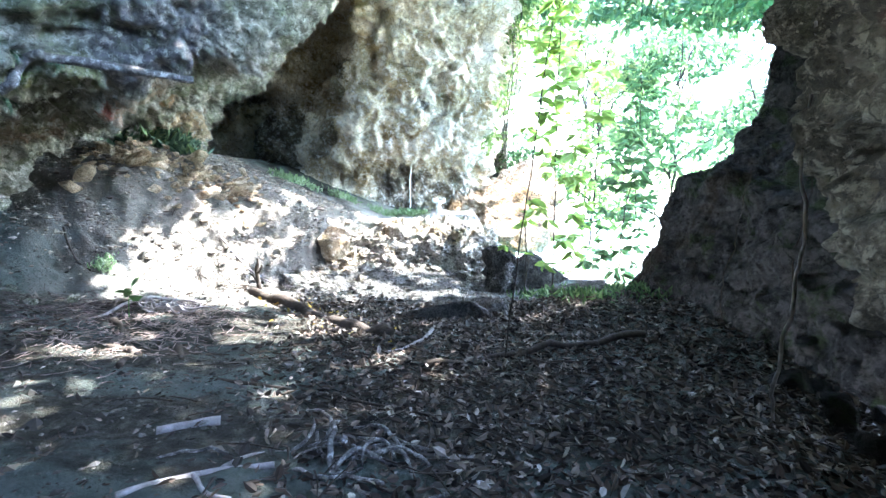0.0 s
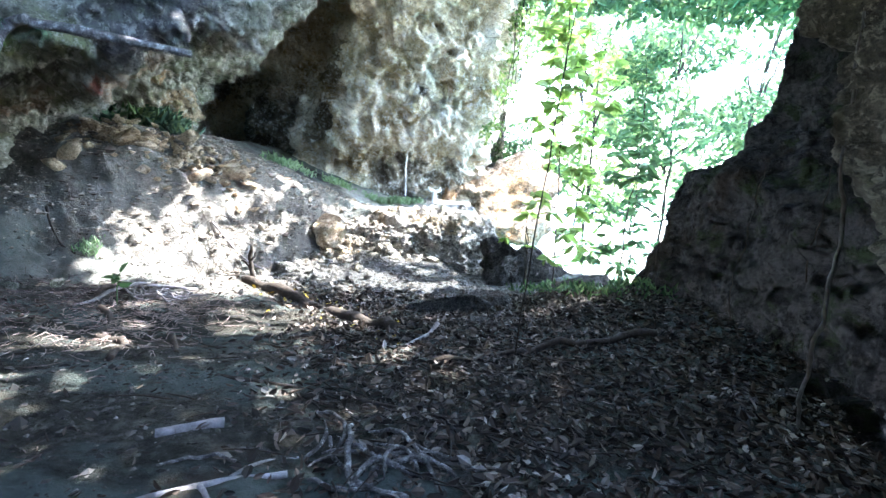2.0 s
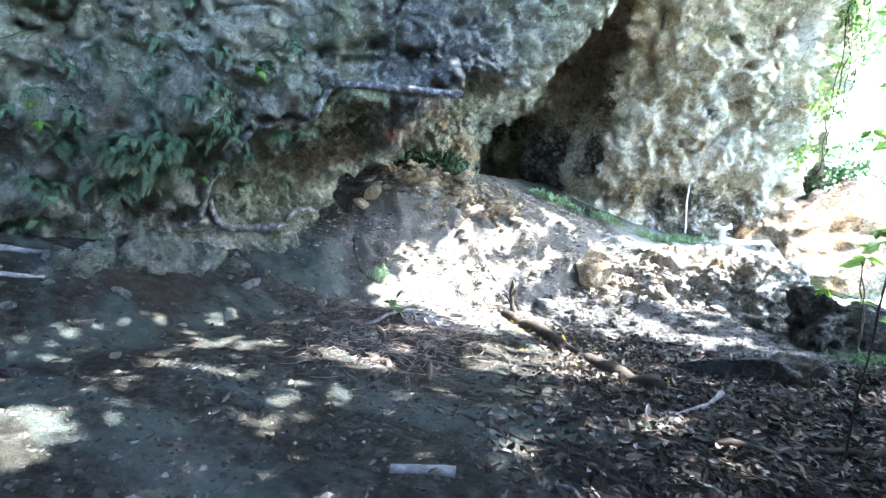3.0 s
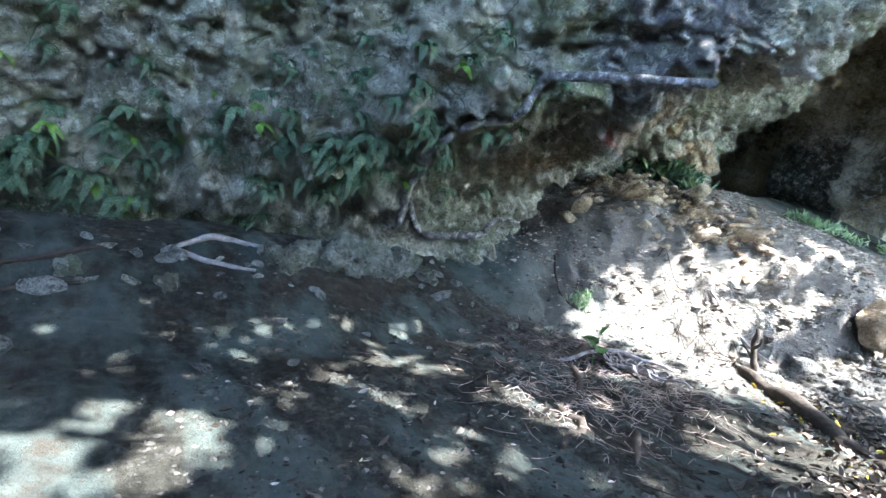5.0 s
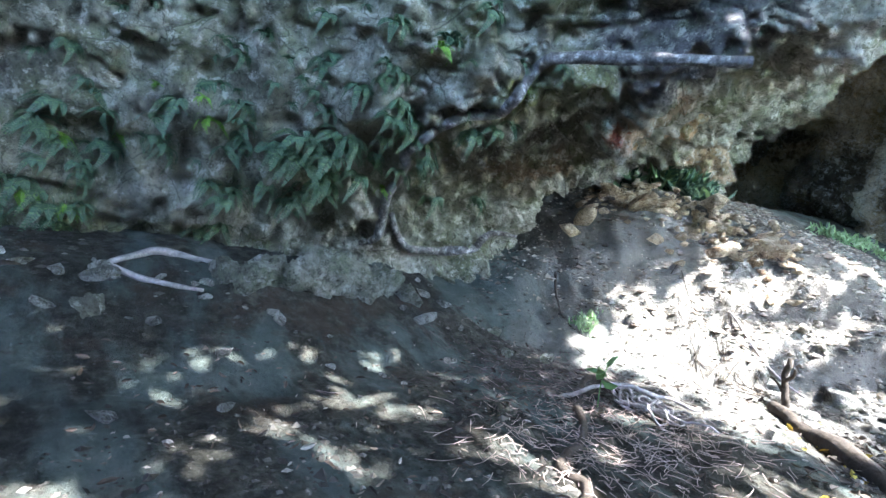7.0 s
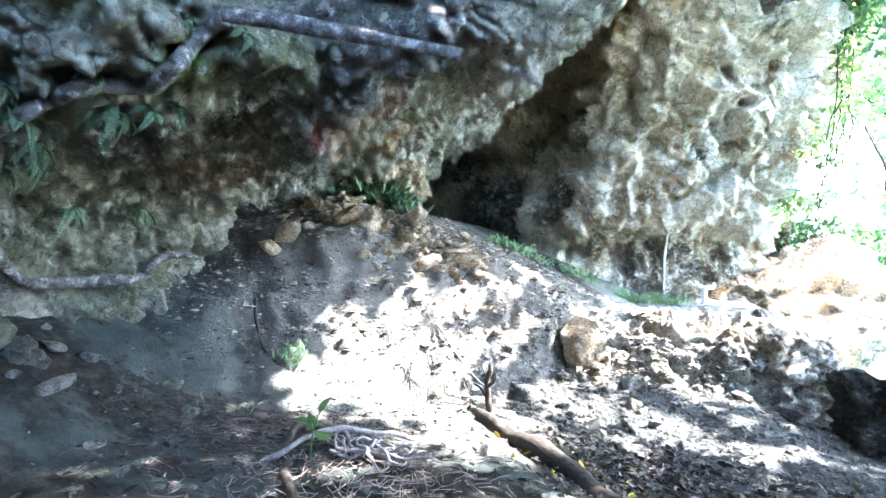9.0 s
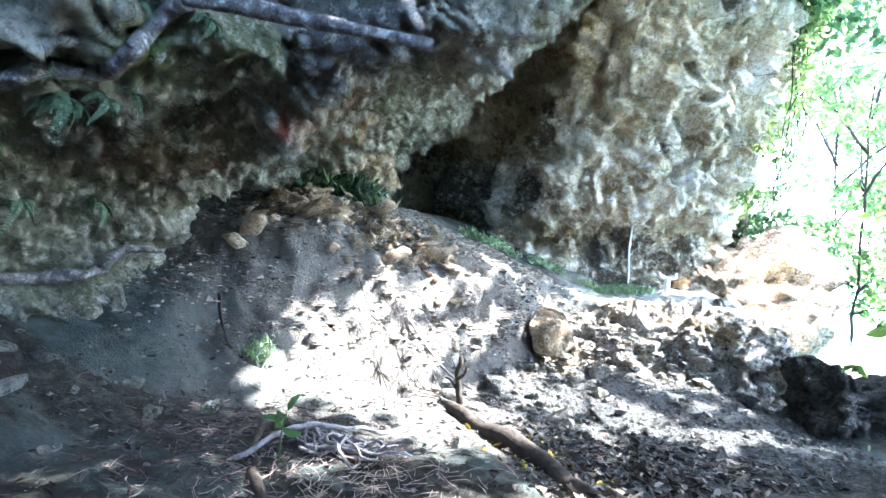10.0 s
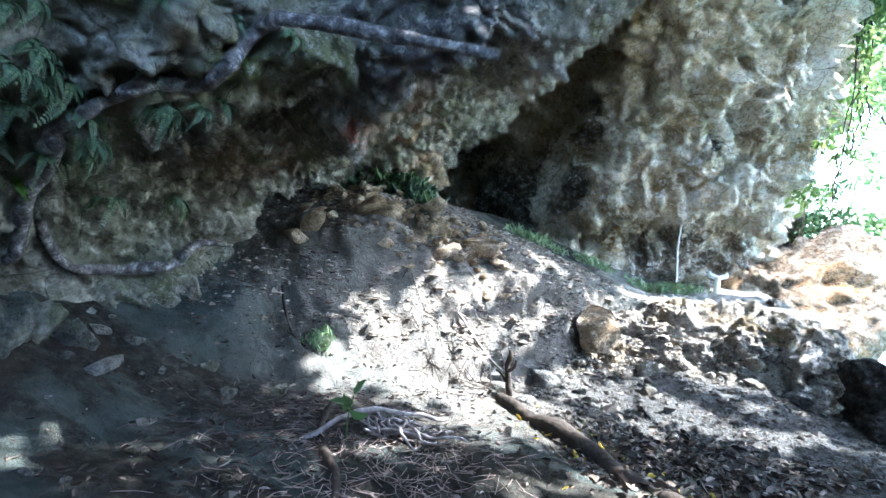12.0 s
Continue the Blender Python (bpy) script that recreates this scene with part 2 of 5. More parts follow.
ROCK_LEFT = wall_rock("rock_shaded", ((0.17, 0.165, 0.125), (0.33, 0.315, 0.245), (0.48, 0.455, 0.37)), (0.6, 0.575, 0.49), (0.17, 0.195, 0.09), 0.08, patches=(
    # The darkest two put the shade under the overhang into the colour.
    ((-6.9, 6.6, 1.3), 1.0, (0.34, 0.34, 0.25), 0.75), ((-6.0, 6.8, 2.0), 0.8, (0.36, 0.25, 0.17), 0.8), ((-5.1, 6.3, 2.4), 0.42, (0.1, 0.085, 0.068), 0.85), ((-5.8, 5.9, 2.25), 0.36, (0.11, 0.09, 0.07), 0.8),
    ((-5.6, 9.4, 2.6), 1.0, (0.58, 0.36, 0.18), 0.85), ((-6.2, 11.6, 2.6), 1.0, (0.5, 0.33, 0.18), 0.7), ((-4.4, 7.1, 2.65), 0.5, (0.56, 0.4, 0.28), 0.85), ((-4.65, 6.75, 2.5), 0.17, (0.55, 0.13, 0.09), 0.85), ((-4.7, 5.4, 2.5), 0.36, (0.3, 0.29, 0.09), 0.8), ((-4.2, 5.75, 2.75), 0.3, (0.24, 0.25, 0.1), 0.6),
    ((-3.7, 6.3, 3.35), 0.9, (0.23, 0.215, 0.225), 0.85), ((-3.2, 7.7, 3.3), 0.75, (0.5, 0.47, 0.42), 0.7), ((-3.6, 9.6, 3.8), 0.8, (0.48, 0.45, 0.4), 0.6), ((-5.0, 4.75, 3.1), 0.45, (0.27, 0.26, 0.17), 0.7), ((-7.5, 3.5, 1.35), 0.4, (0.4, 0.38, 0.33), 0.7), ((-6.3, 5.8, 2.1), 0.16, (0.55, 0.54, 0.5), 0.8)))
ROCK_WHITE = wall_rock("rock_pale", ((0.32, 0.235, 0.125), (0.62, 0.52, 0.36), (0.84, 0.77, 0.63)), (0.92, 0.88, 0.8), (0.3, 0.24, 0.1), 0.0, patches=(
    # The dark ones here put the shade of cleft and holes into the colour.
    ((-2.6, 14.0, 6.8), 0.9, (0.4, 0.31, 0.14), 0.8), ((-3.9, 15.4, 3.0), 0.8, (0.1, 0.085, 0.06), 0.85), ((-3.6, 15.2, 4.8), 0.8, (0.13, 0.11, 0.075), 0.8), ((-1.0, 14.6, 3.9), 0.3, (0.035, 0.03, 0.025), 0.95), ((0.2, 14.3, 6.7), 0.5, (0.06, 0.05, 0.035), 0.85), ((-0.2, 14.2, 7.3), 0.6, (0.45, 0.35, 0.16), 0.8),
    # The last four paint the shade inside the cave and below the overhang.
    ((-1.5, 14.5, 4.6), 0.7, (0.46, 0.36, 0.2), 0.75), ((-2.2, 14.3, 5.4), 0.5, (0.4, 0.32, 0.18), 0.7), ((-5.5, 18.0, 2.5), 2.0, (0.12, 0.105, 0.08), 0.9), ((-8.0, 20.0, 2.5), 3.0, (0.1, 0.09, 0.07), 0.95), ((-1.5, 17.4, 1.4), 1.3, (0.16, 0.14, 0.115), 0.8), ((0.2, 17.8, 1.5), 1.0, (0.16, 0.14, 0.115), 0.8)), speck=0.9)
ROCK_LEDGE = rock_material("rock_ledge", (0.07, 0.06, 0.05), (0.33, 0.29, 0.235), (0.55, 0.5, 0.43), (0.32, 0.24, 0.14), 0.02, (0.2, 0.18, 0.11), -0.02, scale=1.6)
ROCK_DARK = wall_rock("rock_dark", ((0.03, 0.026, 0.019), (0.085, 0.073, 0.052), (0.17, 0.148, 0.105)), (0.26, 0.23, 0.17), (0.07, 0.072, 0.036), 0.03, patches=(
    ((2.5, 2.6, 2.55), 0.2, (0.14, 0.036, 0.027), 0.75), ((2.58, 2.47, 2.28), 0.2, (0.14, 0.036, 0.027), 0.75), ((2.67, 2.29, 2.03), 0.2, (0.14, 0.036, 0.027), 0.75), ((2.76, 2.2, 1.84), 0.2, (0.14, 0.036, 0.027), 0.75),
    # The last three darken the wall's hollows, shade put into the colour.
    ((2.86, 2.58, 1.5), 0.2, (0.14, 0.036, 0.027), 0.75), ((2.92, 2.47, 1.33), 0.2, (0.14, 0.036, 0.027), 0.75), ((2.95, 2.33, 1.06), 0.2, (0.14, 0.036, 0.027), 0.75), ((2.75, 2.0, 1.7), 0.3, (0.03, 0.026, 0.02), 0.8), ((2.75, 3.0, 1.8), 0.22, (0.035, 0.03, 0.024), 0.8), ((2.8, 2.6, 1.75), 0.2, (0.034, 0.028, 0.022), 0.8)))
# Dark mossy rock, painted near black for the buttress's backlit shade.
ROCK_SHADE_BLACK = rock_material("rock_shade_black", (0.008, 0.008, 0.008), (0.022, 0.021, 0.02), (0.045, 0.042, 0.038), (0.03, 0.024, 0.018), 0.0, (0.02, 0.026, 0.012), 0.03)
ROCK_TAN = rock_material("rock_tan", (0.1, 0.07, 0.047), (0.3, 0.21, 0.13), (0.44, 0.35, 0.26), (0.5, 0.28, 0.13), 0.03, (0.3, 0.22, 0.12), -0.2)


def soil_material():
    m, t, b = material("soil")
    p = coords(t)
    n1, n2, n3 = noise_of(t, 0.8, 6, 0.6, p), noise_of(t, 7, 8, 0.7, p), noise_of(t, 40, 5, 0.7, p)
    col = steps(t, n2, [(0.36, (0.02, 0.019, 0.015)), (0.5, (0.042, 0.04, 0.032)), (0.62, (0.085, 0.08, 0.066))])
    flow = t.nodes.new("ShaderNodeMapping")
    flow.inputs["Rotation"].default_value, flow.inputs["Scale"].default_value = (0, 0, 0.7), (0.55, 1.5, 1)
    t.links.new(p, flow.inputs[0])
    dust = noise_of(t, 0.85, 7, 0.6, flow.outputs[0])
    col = mixed(t, steps(t, dust, [(0.46, grey(0)), (0.56, grey(0.85))]), col, mixed(t, n2, (0.062, 0.078, 0.07), (0.125, 0.147, 0.132)))
    col = mixed(t, steps(t, noise_of(t, 1.3, 6, 0.65, p), [(0.55, grey(0)), (0.63, grey(0.7))]), col, mixed(t, n2, (0.03, 0.02, 0.014), (0.075, 0.055, 0.04)))
    col = mixed(t, steps(t, n3, [(0.62, grey(0)), (0.67, grey(0.5))]), col, (0.15, 0.14, 0.12))
    damp = noise_of(t, 0.75, 7, 0.66, p)
    col = mixed(t, 1.0, col, steps(t, damp, [(0.4, (0.68, 0.7, 0.72)), (0.52, grey(0.95)), (0.64, grey(1.0))]), "MULTIPLY")
    # The third, near-black patch puts the pit's shade into the soil colour.
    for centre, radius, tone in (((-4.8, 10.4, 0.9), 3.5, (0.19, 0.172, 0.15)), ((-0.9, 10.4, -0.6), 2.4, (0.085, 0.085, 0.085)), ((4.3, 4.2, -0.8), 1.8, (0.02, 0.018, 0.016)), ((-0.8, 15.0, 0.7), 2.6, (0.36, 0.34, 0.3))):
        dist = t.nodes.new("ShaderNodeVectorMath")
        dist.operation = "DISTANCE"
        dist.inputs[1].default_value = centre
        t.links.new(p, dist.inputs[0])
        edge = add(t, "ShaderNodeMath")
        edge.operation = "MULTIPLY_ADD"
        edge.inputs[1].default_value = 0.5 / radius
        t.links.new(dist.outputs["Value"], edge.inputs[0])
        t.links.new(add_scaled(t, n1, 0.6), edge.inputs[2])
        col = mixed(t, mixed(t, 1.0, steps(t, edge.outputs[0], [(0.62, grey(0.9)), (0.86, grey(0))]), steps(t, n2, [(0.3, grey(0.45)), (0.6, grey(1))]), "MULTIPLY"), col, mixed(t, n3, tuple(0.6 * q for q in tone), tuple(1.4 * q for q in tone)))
    t.links.new(col, b.inputs["Base Color"])
    b.inputs["Roughness"].default_value = 0.95
    b.inputs["Specular IOR Level"].default_value = 0.15
    relief(t, b, [(n2, 0.07), (n3, 0.03)], 1.0)
    return m


SOIL = soil_material()


def plain(name, col, rough=0.8, vary=0.25, scale=8.0, through=0.0):
    m, t, b = material(name)
    p = coords(t)
    n = noise_of(t, scale, 6, 0.65, p)
    rnd = t.nodes.new("ShaderNodeNewGeometry").outputs["Random Per Island"]
    c = steps(t, n, [(0.3, tuple(v * (1 - vary) for v in col)), (0.7, tuple(min(1, v * (1 + vary)) for v in col))])
    c2 = mixed(t, rnd, c, tuple(min(1, v * 1.5) for v in col))
    c = mixed(t, 0.5, c, c2)
    t.links.new(c, b.inputs["Base Color"])
    b.inputs["Roughness"].default_value = rough
    b.inputs["Specular IOR Level"].default_value = 0.3
    if through:
        tr = t.nodes.new("ShaderNodeBsdfTranslucent")
        t.links.new(c, tr.inputs[0])
        mx = t.nodes.new("ShaderNodeMixShader")
        mx.inputs[0].default_value = through
        t.links.new(b.outputs[0], mx.inputs[1])
        t.links.new(tr.outputs[0], mx.inputs[2])
        t.links.new(mx.outputs[0], t.nodes["Material Output"].inputs[0])
    else:
        relief(t, b, [(n, 0.025)], 0.9)
    return m


LEAF = plain("leaf_green", (0.07, 0.13, 0.05), 0.5, 0.4, 3.0, 0.5)
LEAF_YOUNG = plain("leaf_young", (0.2, 0.3, 0.07), 0.5, 0.35, 3.0, 0.5)
BARK = plain("bark", (0.034, 0.026, 0.02), 0.9, 0.7, 14.0)
BARK_PALE = plain("bark_pale", (0.21, 0.19, 0.185), 0.85, 0.75, 16.0)
STRAW = plain("straw", (0.22, 0.17, 0.15), 0.8, 0.5, 9.0)
ROOT_BARK, root_tree, root_bsdf = material("root_bark")
root_at = coords(root_tree)
root_grain = noise_of(root_tree, 13, 9, 0.75, root_at)
root_col = steps(root_tree, root_grain, [(0.4, (0.045, 0.04, 0.038)), (0.5, (0.13, 0.12, 0.115)), (0.56, (0.22, 0.205, 0.2)), (0.62, (0.5, 0.48, 0.46))])
root_tree.links.new(root_col, root_bsdf.inputs["Base Color"])
root_bsdf.inputs["Roughness"].default_value = 0.9
relief(root_tree, root_bsdf, [(root_grain, 0.03), (noise_of(root_tree, 45, 6, 0.7, root_at), 0.012)], 1.0)


def water_material():
    m, t, b = material("water")
    p = coords(t)
    b.inputs["Base Color"].default_value = (0.03, 0.2, 0.2, 1)
    b.inputs["Roughness"].default_value = 0.06
    relief(t, b, [(noise_of(t, 2.2, 4, 0.6, p), 0.12)], 0.8)
    return m


WATER = water_material()


# ---- ground ----
WATER_Z = -0.8


def ground_z(x, y):
    x, y = np.broadcast_arrays(np.asarray(x, float), np.asarray(y, float))
    base = -0.04 - 0.05 * (y - 1.6) - 0.04 * (x + 4.2)
    base = np.maximum(base, -0.7)
    base = base + 0.8 * ramp(-x, 5.4, 8.0) * ramp(8.5 - y, 0, 3)
    base = base + 0.55 * np.exp(-((x - 3.4) / 1.9) ** 2 - ((y - 8.4) / 2.2) ** 2)
    base = base + 0.34 * ramp(y, 9.0, 12.0) * ramp(-x, -0.9, 0.4) * ramp(x, -5.0, -3.0)
    # the pit under the dark cliff, and the shore
    base = base - 0.12 * ramp(x - 0.35 * (y - 4), 3.1, 4.3) * ramp(6.4 - y, 0, 1.4)
    base = base - 1.2 * ramp(y + 0.55 * x, 15.0, 17.5) * ramp(x, 0.3, 1.6)
    low = np.interp(x, [-9, -8, -7, -6, -5, -3.6, -2.5, -1.5, 0.6], [5.4, 5.6, 6.3, 7.1, 7.9, 9.6, 12.3, 12.7, 13.1])
    top = np.interp(x, [-9, -8, -7, -6, -5, -3.6, -2.5, -1.5, 0.6], [9.8, 9.9, 10.2, 10.6, 11.2, 12.3, 13.0, 13.3, 13.6])
    plateau = 0.62 + 0.42 * np.maximum(0, -x - 1.9) ** 0.97 + 0.05 * (y - 13)
    plateau = np.minimum(plateau, 2.25)
    bank = ramp(y, low, top) * ramp(-x, -1.35, -0.75)
    return base + (plateau - base) * bank


def make_ground():
    xs = np.concatenate([np.linspace(-40, -10.5, 14)[:-1], np.linspace(-10.5, 6.5, 300), np.linspace(6.5, 60, 16)[1:]])
    ys = np.concatenate([np.linspace(-30, -3, 12)[:-1], np.linspace(-3, 19, 380), np.linspace(19, 90, 20)[1:]])
    x, y = np.meshgrid(xs, ys)
    z = ground_z(x, y)
    p = np.stack([x, y, z], -1)
    slope = np.clip((ground_z(x, y + 0.3) - z) / 0.3, 0, 2)
    lump = 0.07 * fbm(p, 1.4, 4, 3) + 0.03 * fbm(p, 0.3, 4, 5)
    lump += np.clip(slope, 0, 1.2) * (0.26 * fbm(p, 0.7, 4, 11) + 0.16 * (pits(p, 0.35, 4) - 0.5) + 0.1 * blocks(p, 0.3, 14))
    p[..., 2] += lump
    p[..., 1] += np.clip(slope - 0.4, 0, 1) * 0.25 * fbm(p + 9, 0.6, 3, 13)
    return mesh_of("ground", p.reshape(-1, 3), grid_faces(len(ys), len(xs)))


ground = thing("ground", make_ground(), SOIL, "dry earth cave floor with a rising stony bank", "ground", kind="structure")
wx = mesh_of("water", [(0.2, 2, WATER_Z), (300, 2, WATER_Z), (300, 400, WATER_Z), (-60, 400, WATER_Z), (-60, 20, WATER_Z), (0.2, 20, WATER_Z)], [(0, 1, 2, 3, 4, 5)], False)
water = thing("water", wx, WATER, "rippled turquoise water glittering beyond the rocks", "water", kind="structure")

# ---- cave walls ----
YS = (-7, -2, 1.5, 3.5, 5, 6.5, 8, 9.7, 12.3, 14.5)


def wall_line(*xs):
    return tuple(zip(xs, YS))


LEFT = [
    (-1.0, wall_line(-7.5, -8.6, -9.4, -8.8, -8.2, -8.2, -8.6, -8.6, -7.0, -8)),
    (0.5, wall_line(-7.3, -8.4, -9.2, -8.4, -7.8, -7.6, -7.5, -7.9, -6.8, -8)),
    (1.4, wall_line(-7.0, -7.9, -8.3, -7.5, -7.05, -7.25, -7.3, -7.7, -6.4, -7.8)),
    (2.1, wall_line(-6.8, -7.5, -7.7, -6.8, -5.7, -6.3, -6.7, -7.5, -6.3, -7.6)),
    (2.6, wall_line(-6.5, -7.3, -7.4, -6.4, -4.9, -4.6, -5.2, -6.7, -6.2, -7.4)),
    (3.1, wall_line(-6.2, -7.0, -7.0, -6.2, -4.7, -3.35, -4.0, -5.3, -6.1, -7)),
    (3.6, wall_line(-6.0, -6.5, -6.6, -5.8, -4.4, -3.0, -3.0, -4.5, -5.9, -6.5)),
    (4.3, wall_line(-4.6, -5.0, -5.3, -5.1, -3.8, -2.8, -2.5, -3.2, -4.9, -5.4)),
    # Out of view from here up: a roof drawn out to cut the skylight.
    (5.4, wall_line(-2.6, -2.6, -2.9, -3.3, -2.8, -2.2, -1.9, -2.1, -4.2, -5.0)),
    (6.5, wall_line(-0.8, -0.8, -1.3, -2.0, -1.8, -1.4, -1.2, -1.4, -3.6, -4.6)),
    (7.3, wall_line(0.1, 0.1, -0.3, -0.9, -0.9, -0.8, -0.8, -1.0, -2.6, -3.6)),
    (9.0, wall_line(0.4, 0.4, 0.0, -0.7, -0.7, -0.6, -0.6, -0.8, -2.6, -3.6)),
]
v, f = cliff(LEFT, 820, 430, 0.2, 1, flip=False, folds=0.08, pockets=0.06, grain=0.11, broken=((1.5, 0.24), (0.5, 0.17), (0.19, 0.09)), bulges=(
    ((-4.05, 5.7, 3.1), (0.5, 0.5, 0.26), -0.2, 3), ((-3.55, 6.4, 3.3), (0.28, 0.3, 0.34), 0.2, 4), ((-3.3, 6.8, 3.35), (0.13, 0.13, 0.6), -0.16, 3), ((-2.95, 7.3, 3.5), (0.3, 0.35, 0.5), 0.16, 3),
    ((-7.6, 3.45, 1.35), (0.4, 0.35, 0.18), 0.2, 4), ((-6.5, 3.95, 1.8), (0.4, 0.3, 0.12), 0.2, 4), ((-5.1, 4.7, 3.1), (0.5, 0.45, 0.3), 0.2, 3), ((-6.6, 5.8, 2.1), (0.3, 0.2, 0.14), 0.14, 4)))
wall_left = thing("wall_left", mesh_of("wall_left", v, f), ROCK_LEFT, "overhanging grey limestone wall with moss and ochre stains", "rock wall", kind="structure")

# unseen hill shell round the cave, added to stop light coming from behind
UNSEEN_HILL = [(-15, -14), (0.4, -14), (0.4, -2), (0.0, 1.5), (-0.7, 3.5), (-0.8, 8), (-0.9, 9.7), (-2.6, 12.3), (-0.4, 14.2), (1.2, 15.8), (2.1, 20), (-1, 30), (-15, 30)]
hv = [(x, y, z) for z in (-2.5, 8.9) for x, y in UNSEEN_HILL]
hn = len(UNSEEN_HILL)
hill = thing("hill", mesh_of("hill", hv, [tuple(range(hn, 2 * hn))] + [(k, k + 1, hn + k + 1, hn + k) for k in (0, 10, 11)] + [(hn - 1, 0, hn, 2 * hn - 1)], False), ROCK_LEFT, "unseen hillside shell over the cave, added to stop light", "hill", kind="structure")

BACK = [
    (-1.0, ((-8.5, 12.5), (-11.5, 20), (-10.2, 25), (-7.1, 18.7), (-4.4, 17.0), (-2.6, 17.8), (-0.6, 18.4), (0.8, 19.5), (1.2, 22), (-1, 30))),
    (1.2, ((-8.5, 12.5), (-11.5, 20), (-10.2, 25), (-7.1, 18.7), (-4.3, 16.6), (-2.6, 17.2), (-0.6, 18.0), (0.8, 19.0), (1.2, 22), (-1, 30))),
    (2.3, ((-8.4, 12.6), (-11.4, 20), (-10.2, 25), (-7.0, 18.7), (-4.25, 16.0), (-2.6, 16.2), (-0.6, 17.0), (0.7, 17.8), (1.1, 22), (-1, 30))),
    (2.55, ((-8.2, 12.7), (-11.4, 20), (-10.2, 25), (-7.0, 18.7), (-4.1, 15.6), (-2.7, 14.7), (-0.6, 15.2), (0.6, 16.2), (1.1, 21), (-1, 30))),
    (4.0, ((-8.0, 12.8), (-10.5, 19.5), (-9.4, 23), (-6.4, 19.0), (-3.7, 15.6), (-2.8, 14.2), (-0.5, 14.6), (1.0, 15.6), (1.6, 20), (-1, 30))),
    (5.2, ((-7.5, 12.8), (-7.4, 16.5), (-6.2, 18.6), (-4.5, 18.4), (-3.3, 15.4), (-2.5, 13.8), (-0.5, 14.2), (1.2, 15.4), (1.9, 20), (-1, 30))),
    (6.6, ((-6.5, 12.5), (-6.0, 15.2), (-5.2, 17.0), (-4.1, 17.0), (-3.0, 14.7), (-2.1, 13.1), (-0.4, 13.9), (1.3, 15.2), (2.1, 20), (-1, 30))),
    (9.0, ((-5.5, 12.0), (-5.0, 13.2), (-4.4, 14.2), (-3.6, 14.0), (-2.8, 13.0), (-1.8, 12.6), (-0.4, 13.8), (1.2, 15.4), (2.1, 20), (-1, 30))),
]
v, f = cliff(BACK, 700, 420, 0.12, 40, swell=1.4, crust=0.42, folds=0.05, pockets=0.45, grain=0.05, broken=((1.5, 0.4), (0.6, 0.26), (0.24, 0.1)))
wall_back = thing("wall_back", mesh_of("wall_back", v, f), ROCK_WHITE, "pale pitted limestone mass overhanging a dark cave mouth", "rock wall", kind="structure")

RIGHT = [
    (-1.6, ((3.0, -7), (3.6, -2), (4.2, 0.8), (4.4, 2.2), (4.6, 3.0), (5.2, 3.4), (7, 3.4))),
    (-0.3, ((2.8, -7), (3.4, -2), (4.0, 0.8), (4.2, 2.3), (4.3, 3.2), (5.0, 3.5), (7, 3.5))),
    (0.4, ((2.6, -7), (3.1, -2), (3.6, 0.8), (3.6, 2.3), (3.9, 3.5), (4.6, 3.8), (7, 3.9))),
    (1.0, ((2.5, -7), (2.9, -2), (3.2, 0.8), (3.1, 2.4), (3.35, 3.7), (4.2, 4.3), (7, 4.6))),
    (1.6, ((2.4, -7), (2.7, -2), (2.9, 0.8), (2.8, 2.4), (3.1, 3.8), (4.0, 4.6), (7, 5.0))),
    (2.3, ((2.2, -7), (2.5, -2), (2.6, 0.8), (2.6, 2.4), (2.95, 4.0), (3.9, 4.9), (7, 5.4))),
    (3.1, ((2.0, -7), (2.2, -2), (2.4, 0.8), (2.5, 2.5), (2.8, 4.1), (3.8, 5.2), (7, 5.8))),
    (4.4, ((1.6, -7), (1.9, -2), (2.3, 0.8), (2.5, 2.5), (2.9, 4.2), (3.8, 5.4), (7, 6.0))),
    (4.9, ((2.6, -7), (2.9, -2), (3.4, 0.8), (3.6, 2.5), (4.2, 4.0), (5.0, 5.0), (7, 5.6))),
]
v, f = cliff(RIGHT, 420, 300, 0.3, 80, swell=1.1, crust=0.3, flip=True, folds=0.2, pockets=0.35, grain=0.08, broken=((0.9, 0.26), (0.35, 0.16), (0.15, 0.05)), bulges=(
    ((2.7, 3.05, 1.95), (0.4, 0.3, 0.1), -0.22, 2), ((2.8, 2.65, 1.72), (0.4, 0.2, 0.08), -0.18, 2), ((2.78, 2.25, 1.64), (0.4, 0.12, 0.11), -0.24, 3), ((2.78, 2.05, 1.7), (0.4, 0.1, 0.12), -0.2, 3), ((2.65, 2.0, 2.05), (0.4, 0.12, 0.09), -0.2, 3),
    ((2.8, 1.75, 1.6), (0.4, 0.2, 0.1), -0.24, 3), ((2.9, 2.0, 1.3), (0.4, 0.22, 0.12), -0.24, 3), ((2.6, 2.55, 2.3), (0.4, 0.16, 0.07), -0.14, 3), ((2.75, 1.6, 2.1), (0.4, 0.2, 0.08), -0.18, 3)))
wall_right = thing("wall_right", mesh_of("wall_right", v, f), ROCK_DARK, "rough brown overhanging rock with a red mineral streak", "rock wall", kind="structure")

# Slab out of view, added over the hollow to block sky and sun.
cv = [(x, y, 4.92) for x, y in ((2.7, -7), (3.0, -2), (3.5, 0.8), (3.7, 2.5), (4.3, 4.2), (5.2, 6.4), (5.6, 8.4), (9.5, 8.4), (9.5, -7))]
thing("rock_top", mesh_of("rock_top", cv, [tuple(range(9))], False), ROCK_DARK, "unseen rock slab added over the hollow to keep light out", "rock", kind="structure")

